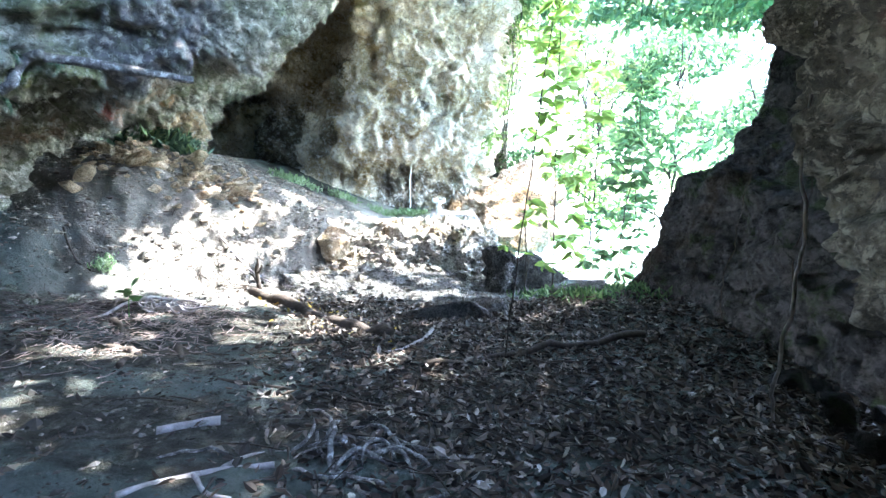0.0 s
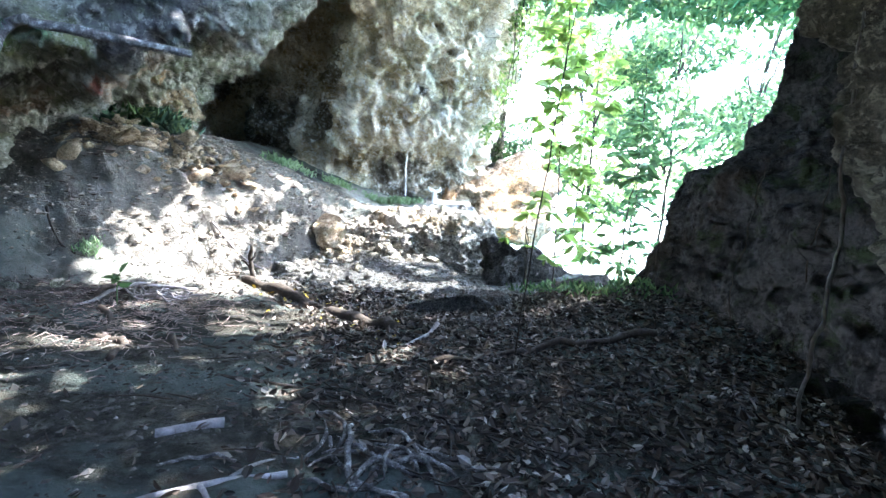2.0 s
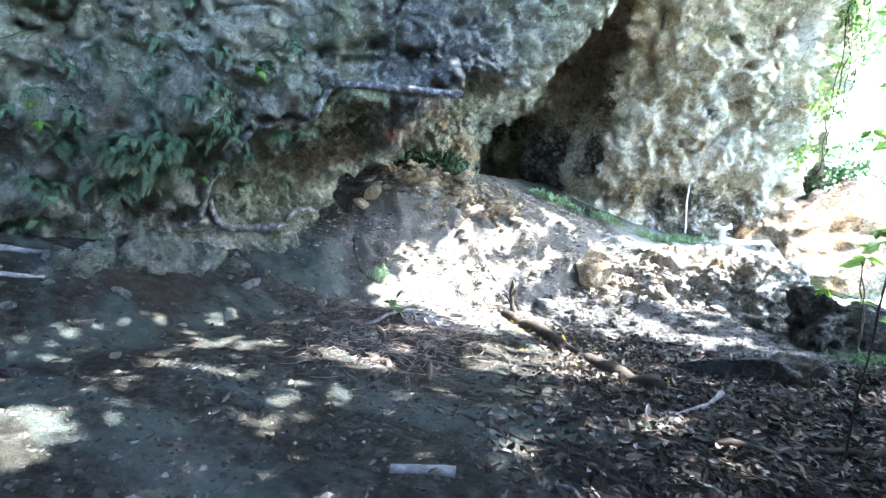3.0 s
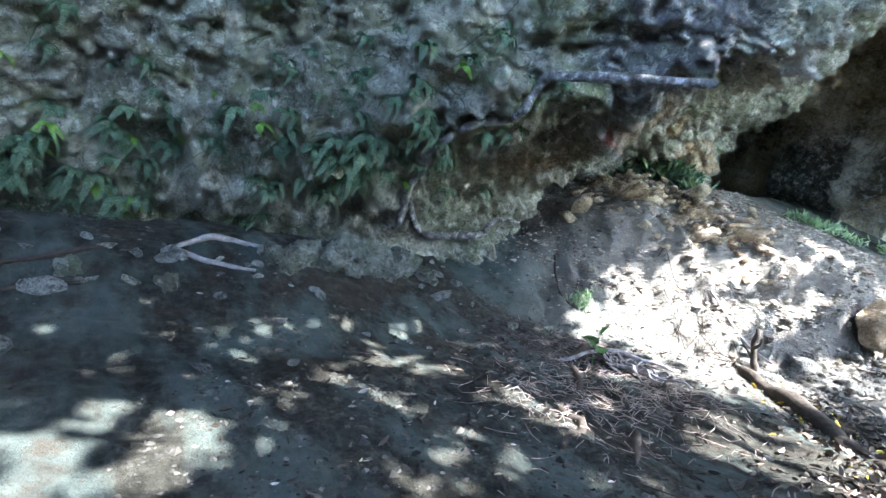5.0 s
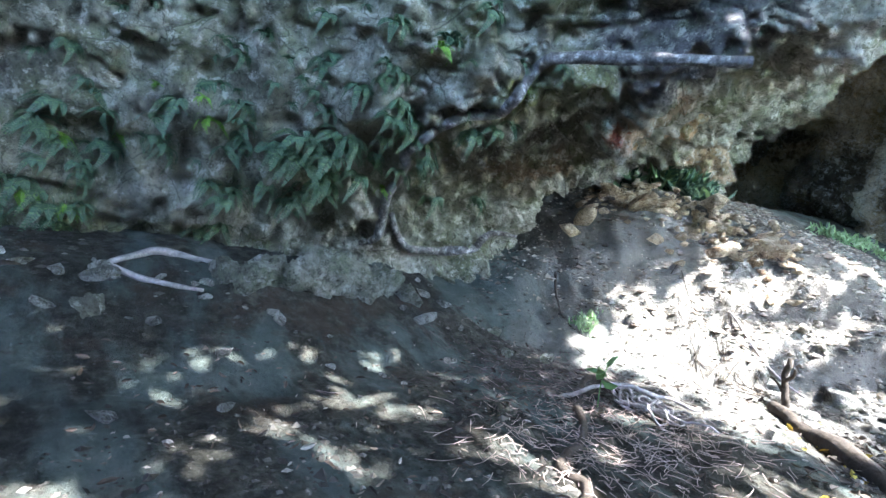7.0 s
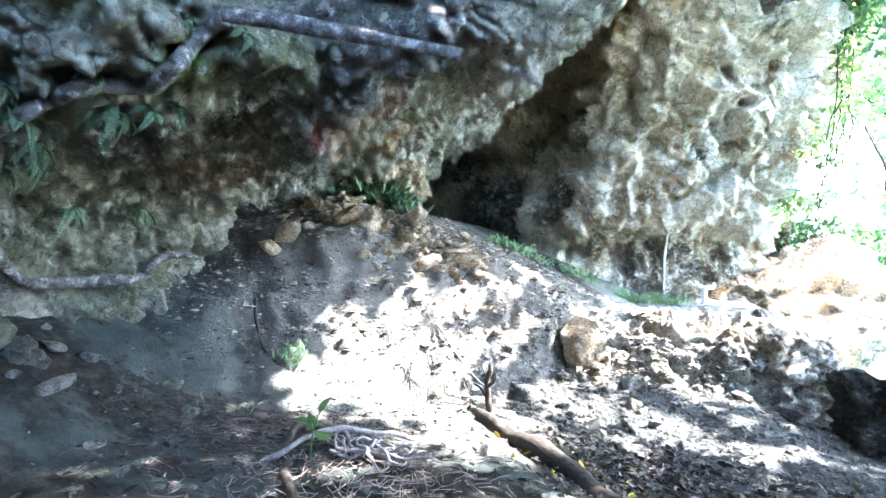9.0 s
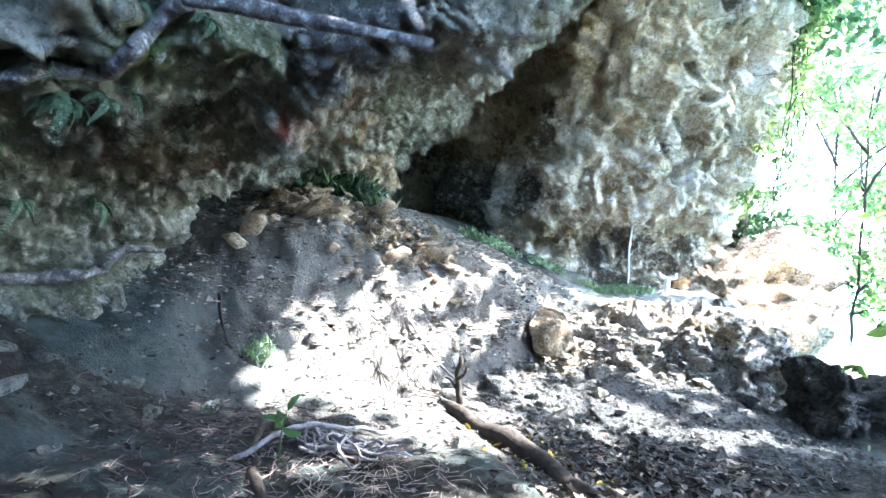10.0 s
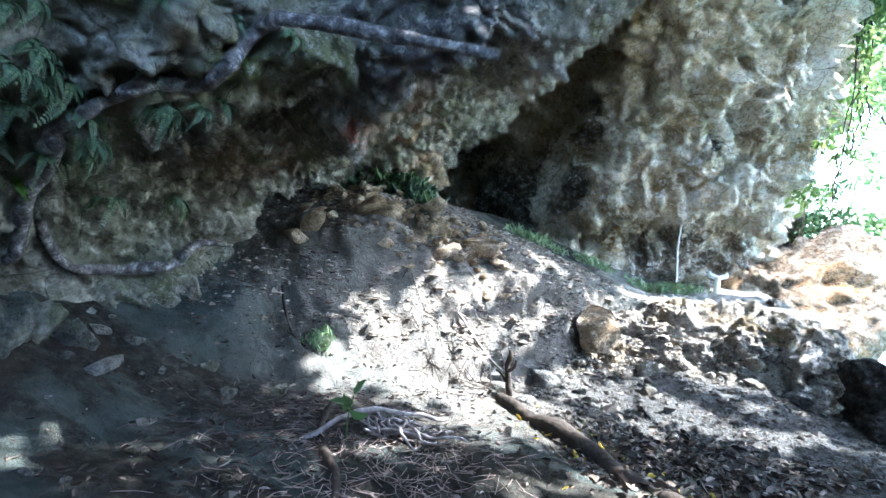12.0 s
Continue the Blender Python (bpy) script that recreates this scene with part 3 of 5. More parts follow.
CLIFF = [
    (-1.6, ((3.2, 9.2), (4.0, 7.8), (4.4, 6.4), (4.75, 5.2), (5.2, 4.2), (6, 3.2))),
    (-0.2, ((3.3, 9.2), (4.0, 7.8), (4.4, 6.4), (4.75, 5.2), (5.2, 4.2), (6, 3.2))),
    (0.9, ((3.8, 9.1), (4.3, 7.9), (4.6, 6.6), (4.9, 5.4), (5.3, 4.4), (6.2, 3.4))),
    (1.7, ((4.0, 9.1), (4.5, 8.0), (5.0, 6.8), (5.3, 5.6), (5.8, 4.6), (6.6, 3.6))),
    (2.1, ((4.7, 8.9), (4.9, 8.1), (5.5, 7.0), (6.1, 6.0), (7, 5.2), (8, 4.2))),
    (3.0, ((5.1, 8.7), (5.4, 8.1), (5.8, 7.3), (6.3, 6.4), (7, 5.6), (8, 4.6))),
    (4.1, ((5.3, 8.6), (5.6, 8.1), (6.0, 7.4), (6.4, 6.6), (7, 5.8), (8, 5.0))),
    (5.2, ((5.6, 8.6), (5.9, 8.1), (6.2, 7.4), (6.6, 6.6), (7, 5.8), (8, 5.0))),
]
v, f = cliff(CLIFF, 280, 260, 0.4, 120, swell=1.0, crust=0.3, flip=True)
# a sea hole and two chinks under the buttress, open to the water behind
mid = v[f].mean(axis=1)
gone = np.zeros(len(f), bool)
for cx, cy, cz, rw, rh in ((4.88, 4.6, -0.34, 0.29, 0.28), (5.03, 4.35, -0.66, 0.07, 0.08), (4.95, 4.25, -0.9, 0.05, 0.07)):
    side = (mid[:, 0] - cx) * 0.7 - (mid[:, 1] - cy) * 0.7
    up = mid[:, 2] - cz
    ragged = 1 + 0.3 * fbm(mid, 0.2, 3, 8)
    near = np.hypot(mid[:, 0] - cx, mid[:, 1] - cy) < 1.2
    gone |= near & (np.hypot((side - 0.2 * up) / (rw * (1 - 0.45 * np.clip(up / rh, -1, 1))), up / rh) < ragged)
f = f[~gone]
cliff_dark = thing("cliff_east", mesh_of("cliff_east", v, f), ROCK_SHADE_BLACK, "dark rock buttress draped with roots, painted black for its backlit shade", "rock", kind="structure")

# ---- ledge ----
LEDGE = [
    (-1.1, ((-4.6, 10.9), (-3.4, 11.1), (-2.4, 11.45), (-1.2, 11.8), (0.1, 12.1), (0.95, 12.5), (1.4, 13.4), (1.35, 15.5))),
    (-0.35, ((-4.6, 11.0), (-3.4, 11.25), (-2.4, 11.6), (-1.2, 11.9), (0.1, 12.2), (0.95, 12.6), (1.35, 13.5), (1.3, 15.5))),
    (0.05, ((-4.6, 11.2), (-3.4, 11.45), (-2.4, 11.8), (-1.2, 12.05), (0.1, 12.25), (0.95, 12.65), (1.3, 13.5), (1.25, 15.5))),
    (0.38, ((-4.6, 11.6), (-3.4, 11.8), (-2.4, 12.05), (-1.2, 12.3), (0.1, 12.4), (0.9, 12.8), (1.2, 13.5), (1.15, 15.5))),
    (0.56, ((-4.6, 12.3), (-3.4, 12.4), (-2.4, 12.6), (-1.2, 12.75), (0.1, 12.75), (0.75, 13.05), (1.0, 13.6), (0.9, 15.5))),
    (0.62, ((-4.6, 13.5), (-3.4, 13.5), (-2.4, 13.6), (-1.2, 13.7), (0.0, 13.8), (0.3, 14.0), (0.4, 14.4), (0.3, 15.5))),
]
v, f = cliff(LEDGE, 420, 130, 0.3, 160, swell=0.9, crust=0.45, folds=0.1, pockets=0.15, grain=0.06, broken=((0.7, 0.2), (0.3, 0.1)))
ledge = thing("ledge", mesh_of("ledge", v, f), ROCK_LEDGE, "broken pale limestone ledge with a flat sunlit top", "rock ledge", kind="structure")


# ---- shared builders ----
def tree_of(ob):
    me = ob.data
    return BVHTree.FromPolygons([tuple(q.co) for q in me.vertices], [tuple(p.vertices) for p in me.polygons])


GROUND_BVH, LEFT_BVH, BACK_BVH, LEDGE_BVH = tree_of(ground), tree_of(wall_left), tree_of(wall_back), tree_of(ledge)
rng = np.random.default_rng(7)


def on_ground(x, y):
    hits = [t.ray_cast(Vector((x, y, 2.9 if t is GROUND_BVH else 1.6)), Vector((0, 0, -1)))[0] for t in (GROUND_BVH, LEDGE_BVH)]
    return max((h.z for h in hits if h), default=-0.8)


def ring_tube(points, radii, sides=7, per=6, wobble=0.0, seed=0):
    """Verts and faces of a round limb through the points."""
    pts = blend_rows(np.array(points, float), per * (len(points) - 1) + 1)
    rad = np.interp(np.linspace(0, 1, len(pts)), np.linspace(0, 1, len(radii)), radii)
    if wobble:
        pts = pts + wobble * np.stack([fbm(pts + 31 * k, 0.35, 3, seed + k) for k in range(3)], 1)
        rad = rad * (1 + 0.22 * fbm(pts, 0.3, 3, seed + 5))
    tan = np.gradient(pts, axis=0)
    tan /= np.linalg.norm(tan, axis=1, keepdims=True) + 1e-9
    ref = np.array((0.31, 0.2, 0.93))
    a = np.cross(tan, ref)
    a /= np.linalg.norm(a, axis=1, keepdims=True) + 1e-9
    b = np.cross(tan, a)
    ang = np.linspace(0, 2 * np.pi, sides, endpoint=False)
    ring = pts[:, None] + rad[:, None, None] * (np.cos(ang)[None, :, None] * a[:, None] + np.sin(ang)[None, :, None] * b[:, None])
    n = len(pts)
    faces = [(i * sides + j, i * sides + (j + 1) % sides, (i + 1) * sides + (j + 1) % sides, (i + 1) * sides + j) for i in range(n - 1) for j in range(sides)]
    faces += [tuple(range(sides))[::-1], tuple((n - 1) * sides + j for j in range(sides))]
    return ring.reshape(-1, 3), faces


def merge(pieces):
    verts, faces, k = [], [], 0
    for v, f in pieces:
        verts.append(np.asarray(v))
        faces += [tuple(i + k for i in q) for q in f]
        k += len(v)
    return np.concatenate(verts), faces


def stone_mesh(name, seed, sub=3, sharp=0.5, squash=(1, 0.8, 0.65)):
    bm = bmesh.new()
    bmesh.ops.create_icosphere(bm, subdivisions=sub, radius=1)
    p = np.array([q.co for q in bm.verts])
    faces = [tuple(q.index for q in fc.verts) for fc in bm.faces]
    bm.free()
    off = seed * 7.7
    p = p * (1 + 0.25 * fbm(p + off, 1.1, 2, seed) + 0.1 * (pits(p + off, 0.5, seed) - 0.5))[:, None]
    g = np.random.default_rng(seed)
    for _ in range(9):
        d = g.normal(size=3)
        d /= np.linalg.norm(d)
        over = np.maximum(p @ d - g.uniform(0.3, 0.68), 0)
        p = p - over[:, None] * d * 0.92
    p = p * (1 + 0.05 * fbm(p + off, 0.3, 3, seed))[:, None] * np.array(squash) * 1.35
    return mesh_of(name, p, faces, sub > 3)


def leaf_cloud(centres, sizes, normals=None, droop=0.4, gen=None, slim=0.42):
    """Many small folded leaves, six verts and two faces each."""
    gen = gen or rng
    n = len(centres)
    d = gen.normal(size=(n, 3)) if normals is None else np.asarray(normals, float)
    d[:, 2] -= droop
    d /= np.linalg.norm(d, axis=1, keepdims=True) + 1e-9
    side = np.cross(d, gen.normal(size=(n, 3)))
    side /= np.linalg.norm(side, axis=1, keepdims=True) + 1e-9
    up = np.cross(side, d)
    s = np.asarray(sizes)[:, None]
    base = np.asarray(centres)
    w = side * s * slim * 0.5
    v = np.stack([base, base + d * s * 0.28 + w * 0.85 + up * s * 0.07, base + d * s * 0.68 + w * 0.8 + up * s * 0.03, base + d * s - up * s * 0.14, base + d * s * 0.68 - w * 0.8 + up * s * 0.03, base + d * s * 0.28 - w * 0.85 + up * s * 0.07], 1)
    i = np.arange(n)[:, None] * 6
    f = np.concatenate([i + np.array([[0, 1, 2, 3]]), i + np.array([[0, 3, 4, 5]])])
    return v.reshape(-1, 3), f


def blob_points(n, clumps, gen=None):
    """Places spread through uneven clumps (x, y, z, radius, flatness)."""
    gen = gen or rng
    clumps = np.array(clumps, float)
    w = clumps[:, 3] ** 2
    k = gen.choice(len(clumps), n, p=w / w.sum())
    d = gen.normal(size=(n, 3))
    d /= np.linalg.norm(d, axis=1, keepdims=True)
    r = gen.uniform(0.35, 1, n) ** 0.6
    p = clumps[k, :3] + d * (r * clumps[k, 3])[:, None] * np.stack([np.ones(n), np.ones(n), clumps[k, 4]], 1)
    keep = fbm(p, 0.9, 3, 50) > -0.22
    return p[keep]


# ---- more materials ----
def island_leaf(name, stops, rough=0.7, through=0.0):
    m, t, b = material(name)
    g = t.nodes.new("ShaderNodeNewGeometry")
    c = steps(t, g.outputs["Random Per Island"], stops)
    c = mixed(t, steps(t, noise_of(t, 30, 4, 0.6, g.outputs["Position"]), [(0.3, grey(0.35)), (0.65, grey(0))]), c, tuple(0.5 * v for v in stops[0][1]))
    t.links.new(c, b.inputs["Base Color"])
    b.inputs["Roughness"].default_value = rough
    b.inputs["Specular IOR Level"].default_value = 0.3
    if through:
        tr = t.nodes.new("ShaderNodeBsdfTranslucent")
        t.links.new(c, tr.inputs[0])
        mx = t.nodes.new("ShaderNodeMixShader")
        mx.inputs[0].default_value = through
        t.links.new(b.outputs[0], mx.inputs[1])
        t.links.new(tr.outputs[0], mx.inputs[2])
        t.links.new(mx.outputs[0], t.nodes["Material Output"].inputs[0])
    return m


DRY = island_leaf("dry_leaves", [(0.0, (0.014, 0.011, 0.009)), (0.4, (0.044, 0.032, 0.023)), (0.7, (0.095, 0.068, 0.05)), (0.9, (0.19, 0.15, 0.118)), (1.0, (0.38, 0.34, 0.3))])
CANOPY = island_leaf("canopy_leaves", [(0.0, (0.05, 0.1, 0.045)), (0.5, (0.11, 0.19, 0.075)), (1.0, (0.22, 0.3, 0.12))], 0.5, 0.45)
BRIGHT = island_leaf("sunny_leaves", [(0.0, (0.1, 0.18, 0.06)), (0.5, (0.21, 0.3, 0.1)), (1.0, (0.4, 0.45, 0.18))], 0.5, 0.5)
DUSTY = island_leaf("weed_leaves", [(0.0, (0.16, 0.24, 0.12)), (0.6, (0.28, 0.4, 0.2)), (1.0, (0.38, 0.44, 0.3))], 0.6, 0.3)
GRAVEL = island_leaf("gravel_grey", [(0.0, (0.02, 0.018, 0.016)), (0.6, (0.055, 0.05, 0.042)), (0.94, (0.1, 0.092, 0.08)), (1.0, (0.24, 0.22, 0.2))], 0.85)
FERN_GREEN = island_leaf("fern_leaves", [(0.0, (0.065, 0.11, 0.075)), (0.55, (0.125, 0.195, 0.12)), (1.0, (0.25, 0.34, 0.15))], 0.55, 0.3)
FERN_LIGHT = island_leaf("fern_leaves_young", [(0.0, (0.14, 0.3, 0.05)), (1.0, (0.3, 0.45, 0.08))], 0.55, 0.35)
STONE = rock_material("stone_grey", (0.1, 0.1, 0.09), (0.3, 0.29, 0.26), (0.5, 0.49, 0.45), (0.25, 0.22, 0.15), 0.0, (0.16, 0.18, 0.12), -0.04, scale=3.0)
STONE_TAN = wall_rock("stone_tan", ((0.22, 0.15, 0.09), (0.42, 0.31, 0.19), (0.58, 0.46, 0.32)), (0.66, 0.56, 0.42), (0.26, 0.22, 0.1), 0.02)
STONE_BLACK = rock_material("stone_dark", (0.03, 0.029, 0.028), (0.085, 0.08, 0.074), (0.17, 0.16, 0.145), (0.07, 0.05, 0.035), -0.02, (0.045, 0.05, 0.032), -0.04, scale=2.0)
STONE_MOSSY = wall_rock("stone_mossy", ((0.09, 0.09, 0.07), (0.17, 0.17, 0.135), (0.26, 0.255, 0.21)), (0.34, 0.34, 0.3), (0.11, 0.13, 0.07), 0.06)
ROPE_WHITE = plain("rope_white", (0.75, 0.74, 0.7), 0.8, 0.1, 30.0)
PALE_STONE = plain("carved_stone", (0.72, 0.7, 0.64), 0.8, 0.15, 12.0)

# ---- rocks and boulders ----
STONES = [stone_mesh("stone", 200 + k, 2) for k in range(7)]
BIG = [stone_mesh("boulder", 300 + k, 4) for k in range(4)]


def stone(me, mat, x, y, size, lift=0.25, z=None, name="stone", label="", group="", category="stone", spin=None, stretch=(1, 1, 1)):
    data = me.copy()
    data.materials.append(mat)
    ob = new(name, data)
    a = rng.uniform(0, 360, 3) if spin is None else spin
    zz = on_ground(x, y) if z is None else z
    ob.matrix_world = pose(x, y, zz + size * lift, *(v * (0.12 if spin is None and k < 2 else 1) for k, v in enumerate(a))) @ Matrix.Diagonal((size * stretch[0], size * stretch[1], size * stretch[2], 1))
    return tagged(ob, label, category, group)


def shared(meshes, mat):
    out = []
    for m in meshes:
        c = m.copy()
        c.materials.append(mat)
        out.append(c)
    return out


def scatter(meshes, places, sizes, name, label, group, category="stone", lift=0.3):
    lifts = np.broadcast_to(lift, (len(sizes),))
    for (x, y), s, lift in zip(places, sizes, lifts):
        me = meshes[int(rng.integers(len(meshes)))]
        ob = new(name, me)
        ob.matrix_world = pose(x, y, on_ground(x, y) + s * lift, *rng.uniform((-25, -25, 0), (25, 25, 360))) @ Matrix.Diagonal((s, s * rng.uniform(0.7, 1.1), s * rng.uniform(0.7, 1.2), 1))
        tagged(ob, label, category, group)


stone(BIG[2], STONE_TAN, -2.72, 11.62, 0.42, 0.1, 0.28, "boulder", "large tan boulder lodged in the broken ledge", category="boulder", stretch=(1.05, 0.9, 1.15))
def lumpy(name, seed, dims, sub=5):
    """A big weathered rock of those outer measures, lumpy and cracked."""
    me = stone_mesh(name, seed, sub)
    co = np.array([q.co for q in me.vertices])
    co = (co - co.mean(axis=0)) / np.ptp(co, axis=0) * np.array(dims)
    way = co / (np.linalg.norm(co, axis=1, keepdims=True) + 1e-9)
    size = min(dims)
    co = co + way * (0.1 * size * fbm(co, 0.5 * size, 4, seed) + 0.14 * size * blocks(co, 0.35 * size, seed) + 0.05 * size * blocks(co, 0.13 * size, seed + 5))[:, None]
    me.vertices.foreach_set("co", co.ravel())
    me.update()
    return me


stone(lumpy("boulder", 301, (1.9, 1.7, 1.45)), STONE_BLACK, 1.5, 11.5, 1.0, 0.0, -0.3, "boulder", "dark wet boulder standing by the water", category="boulder", spin=(0, 0, 20))
stone(BIG[2], STONE_BLACK, -0.05, 7.75, 0.52, 0.15, None, "boulder", "low dark rock rising from the leaf litter", category="boulder", spin=(0, 0, 15), stretch=(1.3, 0.9, 0.75))
stone(BIG[3], STONE_BLACK, 0.75, 8.6, 0.4, 0.1, None, "boulder", "low dark rock half buried in dead leaves", category="boulder", spin=(0, 0, 80), stretch=(1.2, 0.9, 0.7))
stone(BIG[0], STONE_BLACK, 2.6, 9.4, 0.45, 0.1, None, "boulder", "dark rock overgrown with weeds near the shore", category="boulder", spin=(0, 0, 160), stretch=(1.3, 1, 0.7))
stone(lumpy("sea_rock", 336, (3.6, 3.2, 3.6)), ROCK_TAN, 1.75, 19.0, 1.0, 0.0, 0.75, "sea_rock", "orange-brown sunlit rock standing in the water", category="rock", spin=(0, 0, 10))
stone(BIG[1], ROCK_TAN, 0.2, 18.4, 0.8, 0.3, 0.7, "boulder", "sunlit tan boulder leaning under the overhang", category="boulder", spin=(0, 0, 10))
stone(BIG[2], STONE, -3.35, 10.35, 0.3, 0.2, None, "boulder", "pale sunlit boulder on the bank", category="boulder", stretch=(1.3, 1, 0.9))
stone(BIG[1], STONE, -1.9, 11.3, 0.22, 0.2, None, "boulder", "pale boulder fallen from the ledge", category="boulder")
stone(BIG[2], STONE, 0.35, 11.9, 0.26, 0.2, None, "boulder", "grey boulder at the foot of the ledge", category="boulder")

# Boulders added to darken the hollow; their black stands for its shade.
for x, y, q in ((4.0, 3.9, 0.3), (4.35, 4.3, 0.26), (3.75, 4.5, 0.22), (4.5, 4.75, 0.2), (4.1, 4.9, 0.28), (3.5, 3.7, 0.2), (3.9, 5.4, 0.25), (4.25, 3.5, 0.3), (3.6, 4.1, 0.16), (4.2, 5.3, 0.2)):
    stone(BIG[int(rng.integers(4))], ROCK_SHADE_BLACK, x, y, q, 0.15, None, "pit_boulder", "boulder added in the hollow under the buttress, painted black for shade", "boulders in the hollow", "boulder")
PALE_SET = shared(STONES, ROCK_LEDGE)
TAN_SET, GREY_SET, DARK_SET = shared(STONES, STONE_TAN), shared(STONES, STONE), shared(STONES, STONE_BLACK)
n = 230
along = rng.uniform(0, 0.85, n)
px = -7.0 + along * 3.2 + rng.normal(0, 0.12, n)
py = 9.75 + 0.75 * along + 0.9 * along ** 2 + rng.normal(0, 0.36, n)
scatter(TAN_SET, zip(px, py), rng.gamma(1.7, 0.032, n) + 0.045, "rubble_stone", "rough orange-brown rubble stone heaped below the cave mouth", "rubble heap below the cave", lift=rng.uniform(0.35, 0.95, n))
n = 80
px = rng.uniform(-4.2, 1.2, n)
py = np.interp(px, [-4, -2.5, 0, 1.1], [10.4, 11.4, 12.0, 12.3]) + rng.normal(0, 0.2, n)
scatter(PALE_SET, zip(px, py), rng.gamma(1.6, 0.03, n) + 0.03, "ledge_stone", "pale jagged stone at the foot of the ledge", "stones along the ledge")
n = 90
px, py = rng.normal(-3.0, 0.8, n), rng.normal(10.0, 0.7, n)
scatter(shared(STONES, STONE), list(zip(px, py)), rng.gamma(1.4, 0.022, n) + 0.02, "bank_stone", "pale rubble stone on the sunlit bank", "stones on the bank")
n = 75
px, py = rng.uniform(-7.4, -4.6, n), rng.uniform(0.5, 6.6, n)
keep = rng.uniform(0, 1, n) < np.clip((-px - 4.3) / 2.2, 0.15, 1)
scatter(GREY_SET, list(zip(px[keep], py[keep])), rng.gamma(2.0, 0.024, n) + 0.025, "floor_stone", "small grey stone lying on bare earth", "stones on the cave floor")
LUMPS = [lumpy("wall_foot_stone", 341 + k, (2.3, 2.0, 1.7), 4) for k in range(3)]
for x, y, s in ((-7.02, 3.55, 0.17), (-6.98, 3.8, 0.25), (-7.1, 4.05, 0.24), (-7.0, 4.3, 0.28), (-7.15, 4.55, 0.31), (-7.02, 4.85, 0.26), (-7.2, 5.1, 0.3), (-7.0, 5.35, 0.2), (-7.15, 5.6, 0.27), (-6.95, 5.85, 0.19), (-6.9, 4.6, 0.14), (-6.85, 5.15, 0.12), (-6.8, 1.5, 0.12), (-6.6, 2.35, 0.13), (-5.8, 6.65, 0.09), (-5.55, 7.1, 0.11), (-6.4, 7.0, 0.09)):
    stone(LUMPS[int(rng.integers(3))], STONE_MOSSY, x, y, s, 0.12, None, "wall_foot_stone", "mossy grey stone at the foot of the wall", "stones at the wall foot")
n = 22
px, py = rng.uniform(-3.2, 1.2, n), rng.uniform(7.2, 11.5, n)
scatter(DARK_SET, zip(px, py), rng.gamma(2.0, 0.016, n) + 0.02, "beach_stone", "small dark stone on the shingle", "stones on the shingle")

# ---- gravel, litter, twigs ----
def flakes(n, xr, yr, size, dens=None, flat=0.5):
    x, y = rng.uniform(*xr, n), rng.uniform(*yr, n)
    if dens is not None:
        k = rng.uniform(0, 1, n) < dens(x, y)
        x, y = x[k], y[k]
    z = np.array([on_ground(a, b) for a, b in zip(x, y)])
    m = len(x)
    s = rng.gamma(2.0, size / 2, m)[:, None, None]
    octa = np.array([(1, 0, 0), (0, 1, 0), (-1, 0, 0), (0, -1, 0), (0.1, 0.1, flat), (0, -0.1, -flat)], float)
    o = octa[None] * (1 + 0.5 * rng.uniform(-1, 1, (m, 6, 1)))
    a = rng.uniform(0, 6.28, m)
    ca, sa = np.cos(a)[:, None], np.sin(a)[:, None]
    o = np.stack([o[..., 0] * ca - o[..., 1] * sa, o[..., 0] * sa + o[..., 1] * ca, o[..., 2]], -1)
    v = o * s + np.stack([x, y, z + 0.3 * size * flat], 1)[:, None]
    tri = np.array([(0, 1, 4), (1, 2, 4), (2, 3, 4), (3, 0, 4), (1, 0, 5), (2, 1, 5), (3, 2, 5), (0, 3, 5)])
    f = (np.arange(m)[:, None, None] * 6 + tri[None]).reshape(-1, 3)
    return v.reshape(-1, 3), f


v, f = flakes(16000, (-8.4, -1.0), (0.0, 8.8), 0.014, lambda x, y: ramp(fbm(np.stack([x, y, 0 * x], -1), 1.1, 3, 207), -0.25, 0.45))
thing("floor_gravel", mesh_of("floor_gravel", v, f, False), GRAVEL, "fine grey gravel strewn over the earth floor", "gravel", kind="stuff")
v, f = flakes(12000, (-3.4, 1.4), (6.8, 12.4), 0.02, lambda x, y: ramp(y + 0.5 * x, 6.3, 8.2), 0.45)
thing("shingle", mesh_of("shingle", v, f, False), GRAVEL, "grey shingle below the ledge", "shingle", kind="stuff")
v, f = flakes(16000, (-7.6, -1.5), (7.0, 13.5), 0.022, lambda x, y: ramp(y, np.interp(x, [-7, -5, -3.6, -2], [6.8, 8.2, 9.6, 11.0]), np.interp(x, [-7, -5, -3.6, -2], [8.5, 9.5, 10.5, 12.0])))
PALE_GRAVEL = island_leaf("gravel_tan", [(0.0, (0.09, 0.075, 0.06)), (0.5, (0.2, 0.165, 0.13)), (1.0, (0.42, 0.37, 0.31))], 0.85)
thing("bank_scree", mesh_of("bank_scree", v, f, False), PALE_GRAVEL, "loose stony scree on the sunlit bank", "scree", kind="stuff")


def litter_density(x, y):
    d = ramp(x + 0.28 * y, -0.9, 1.0) * ramp(9.6 - y, 0, 1.5) * ramp(4.5 + 0.35 * (y - 4) - x, 0, 0.6)
    return np.clip(d, 0.0, 1)


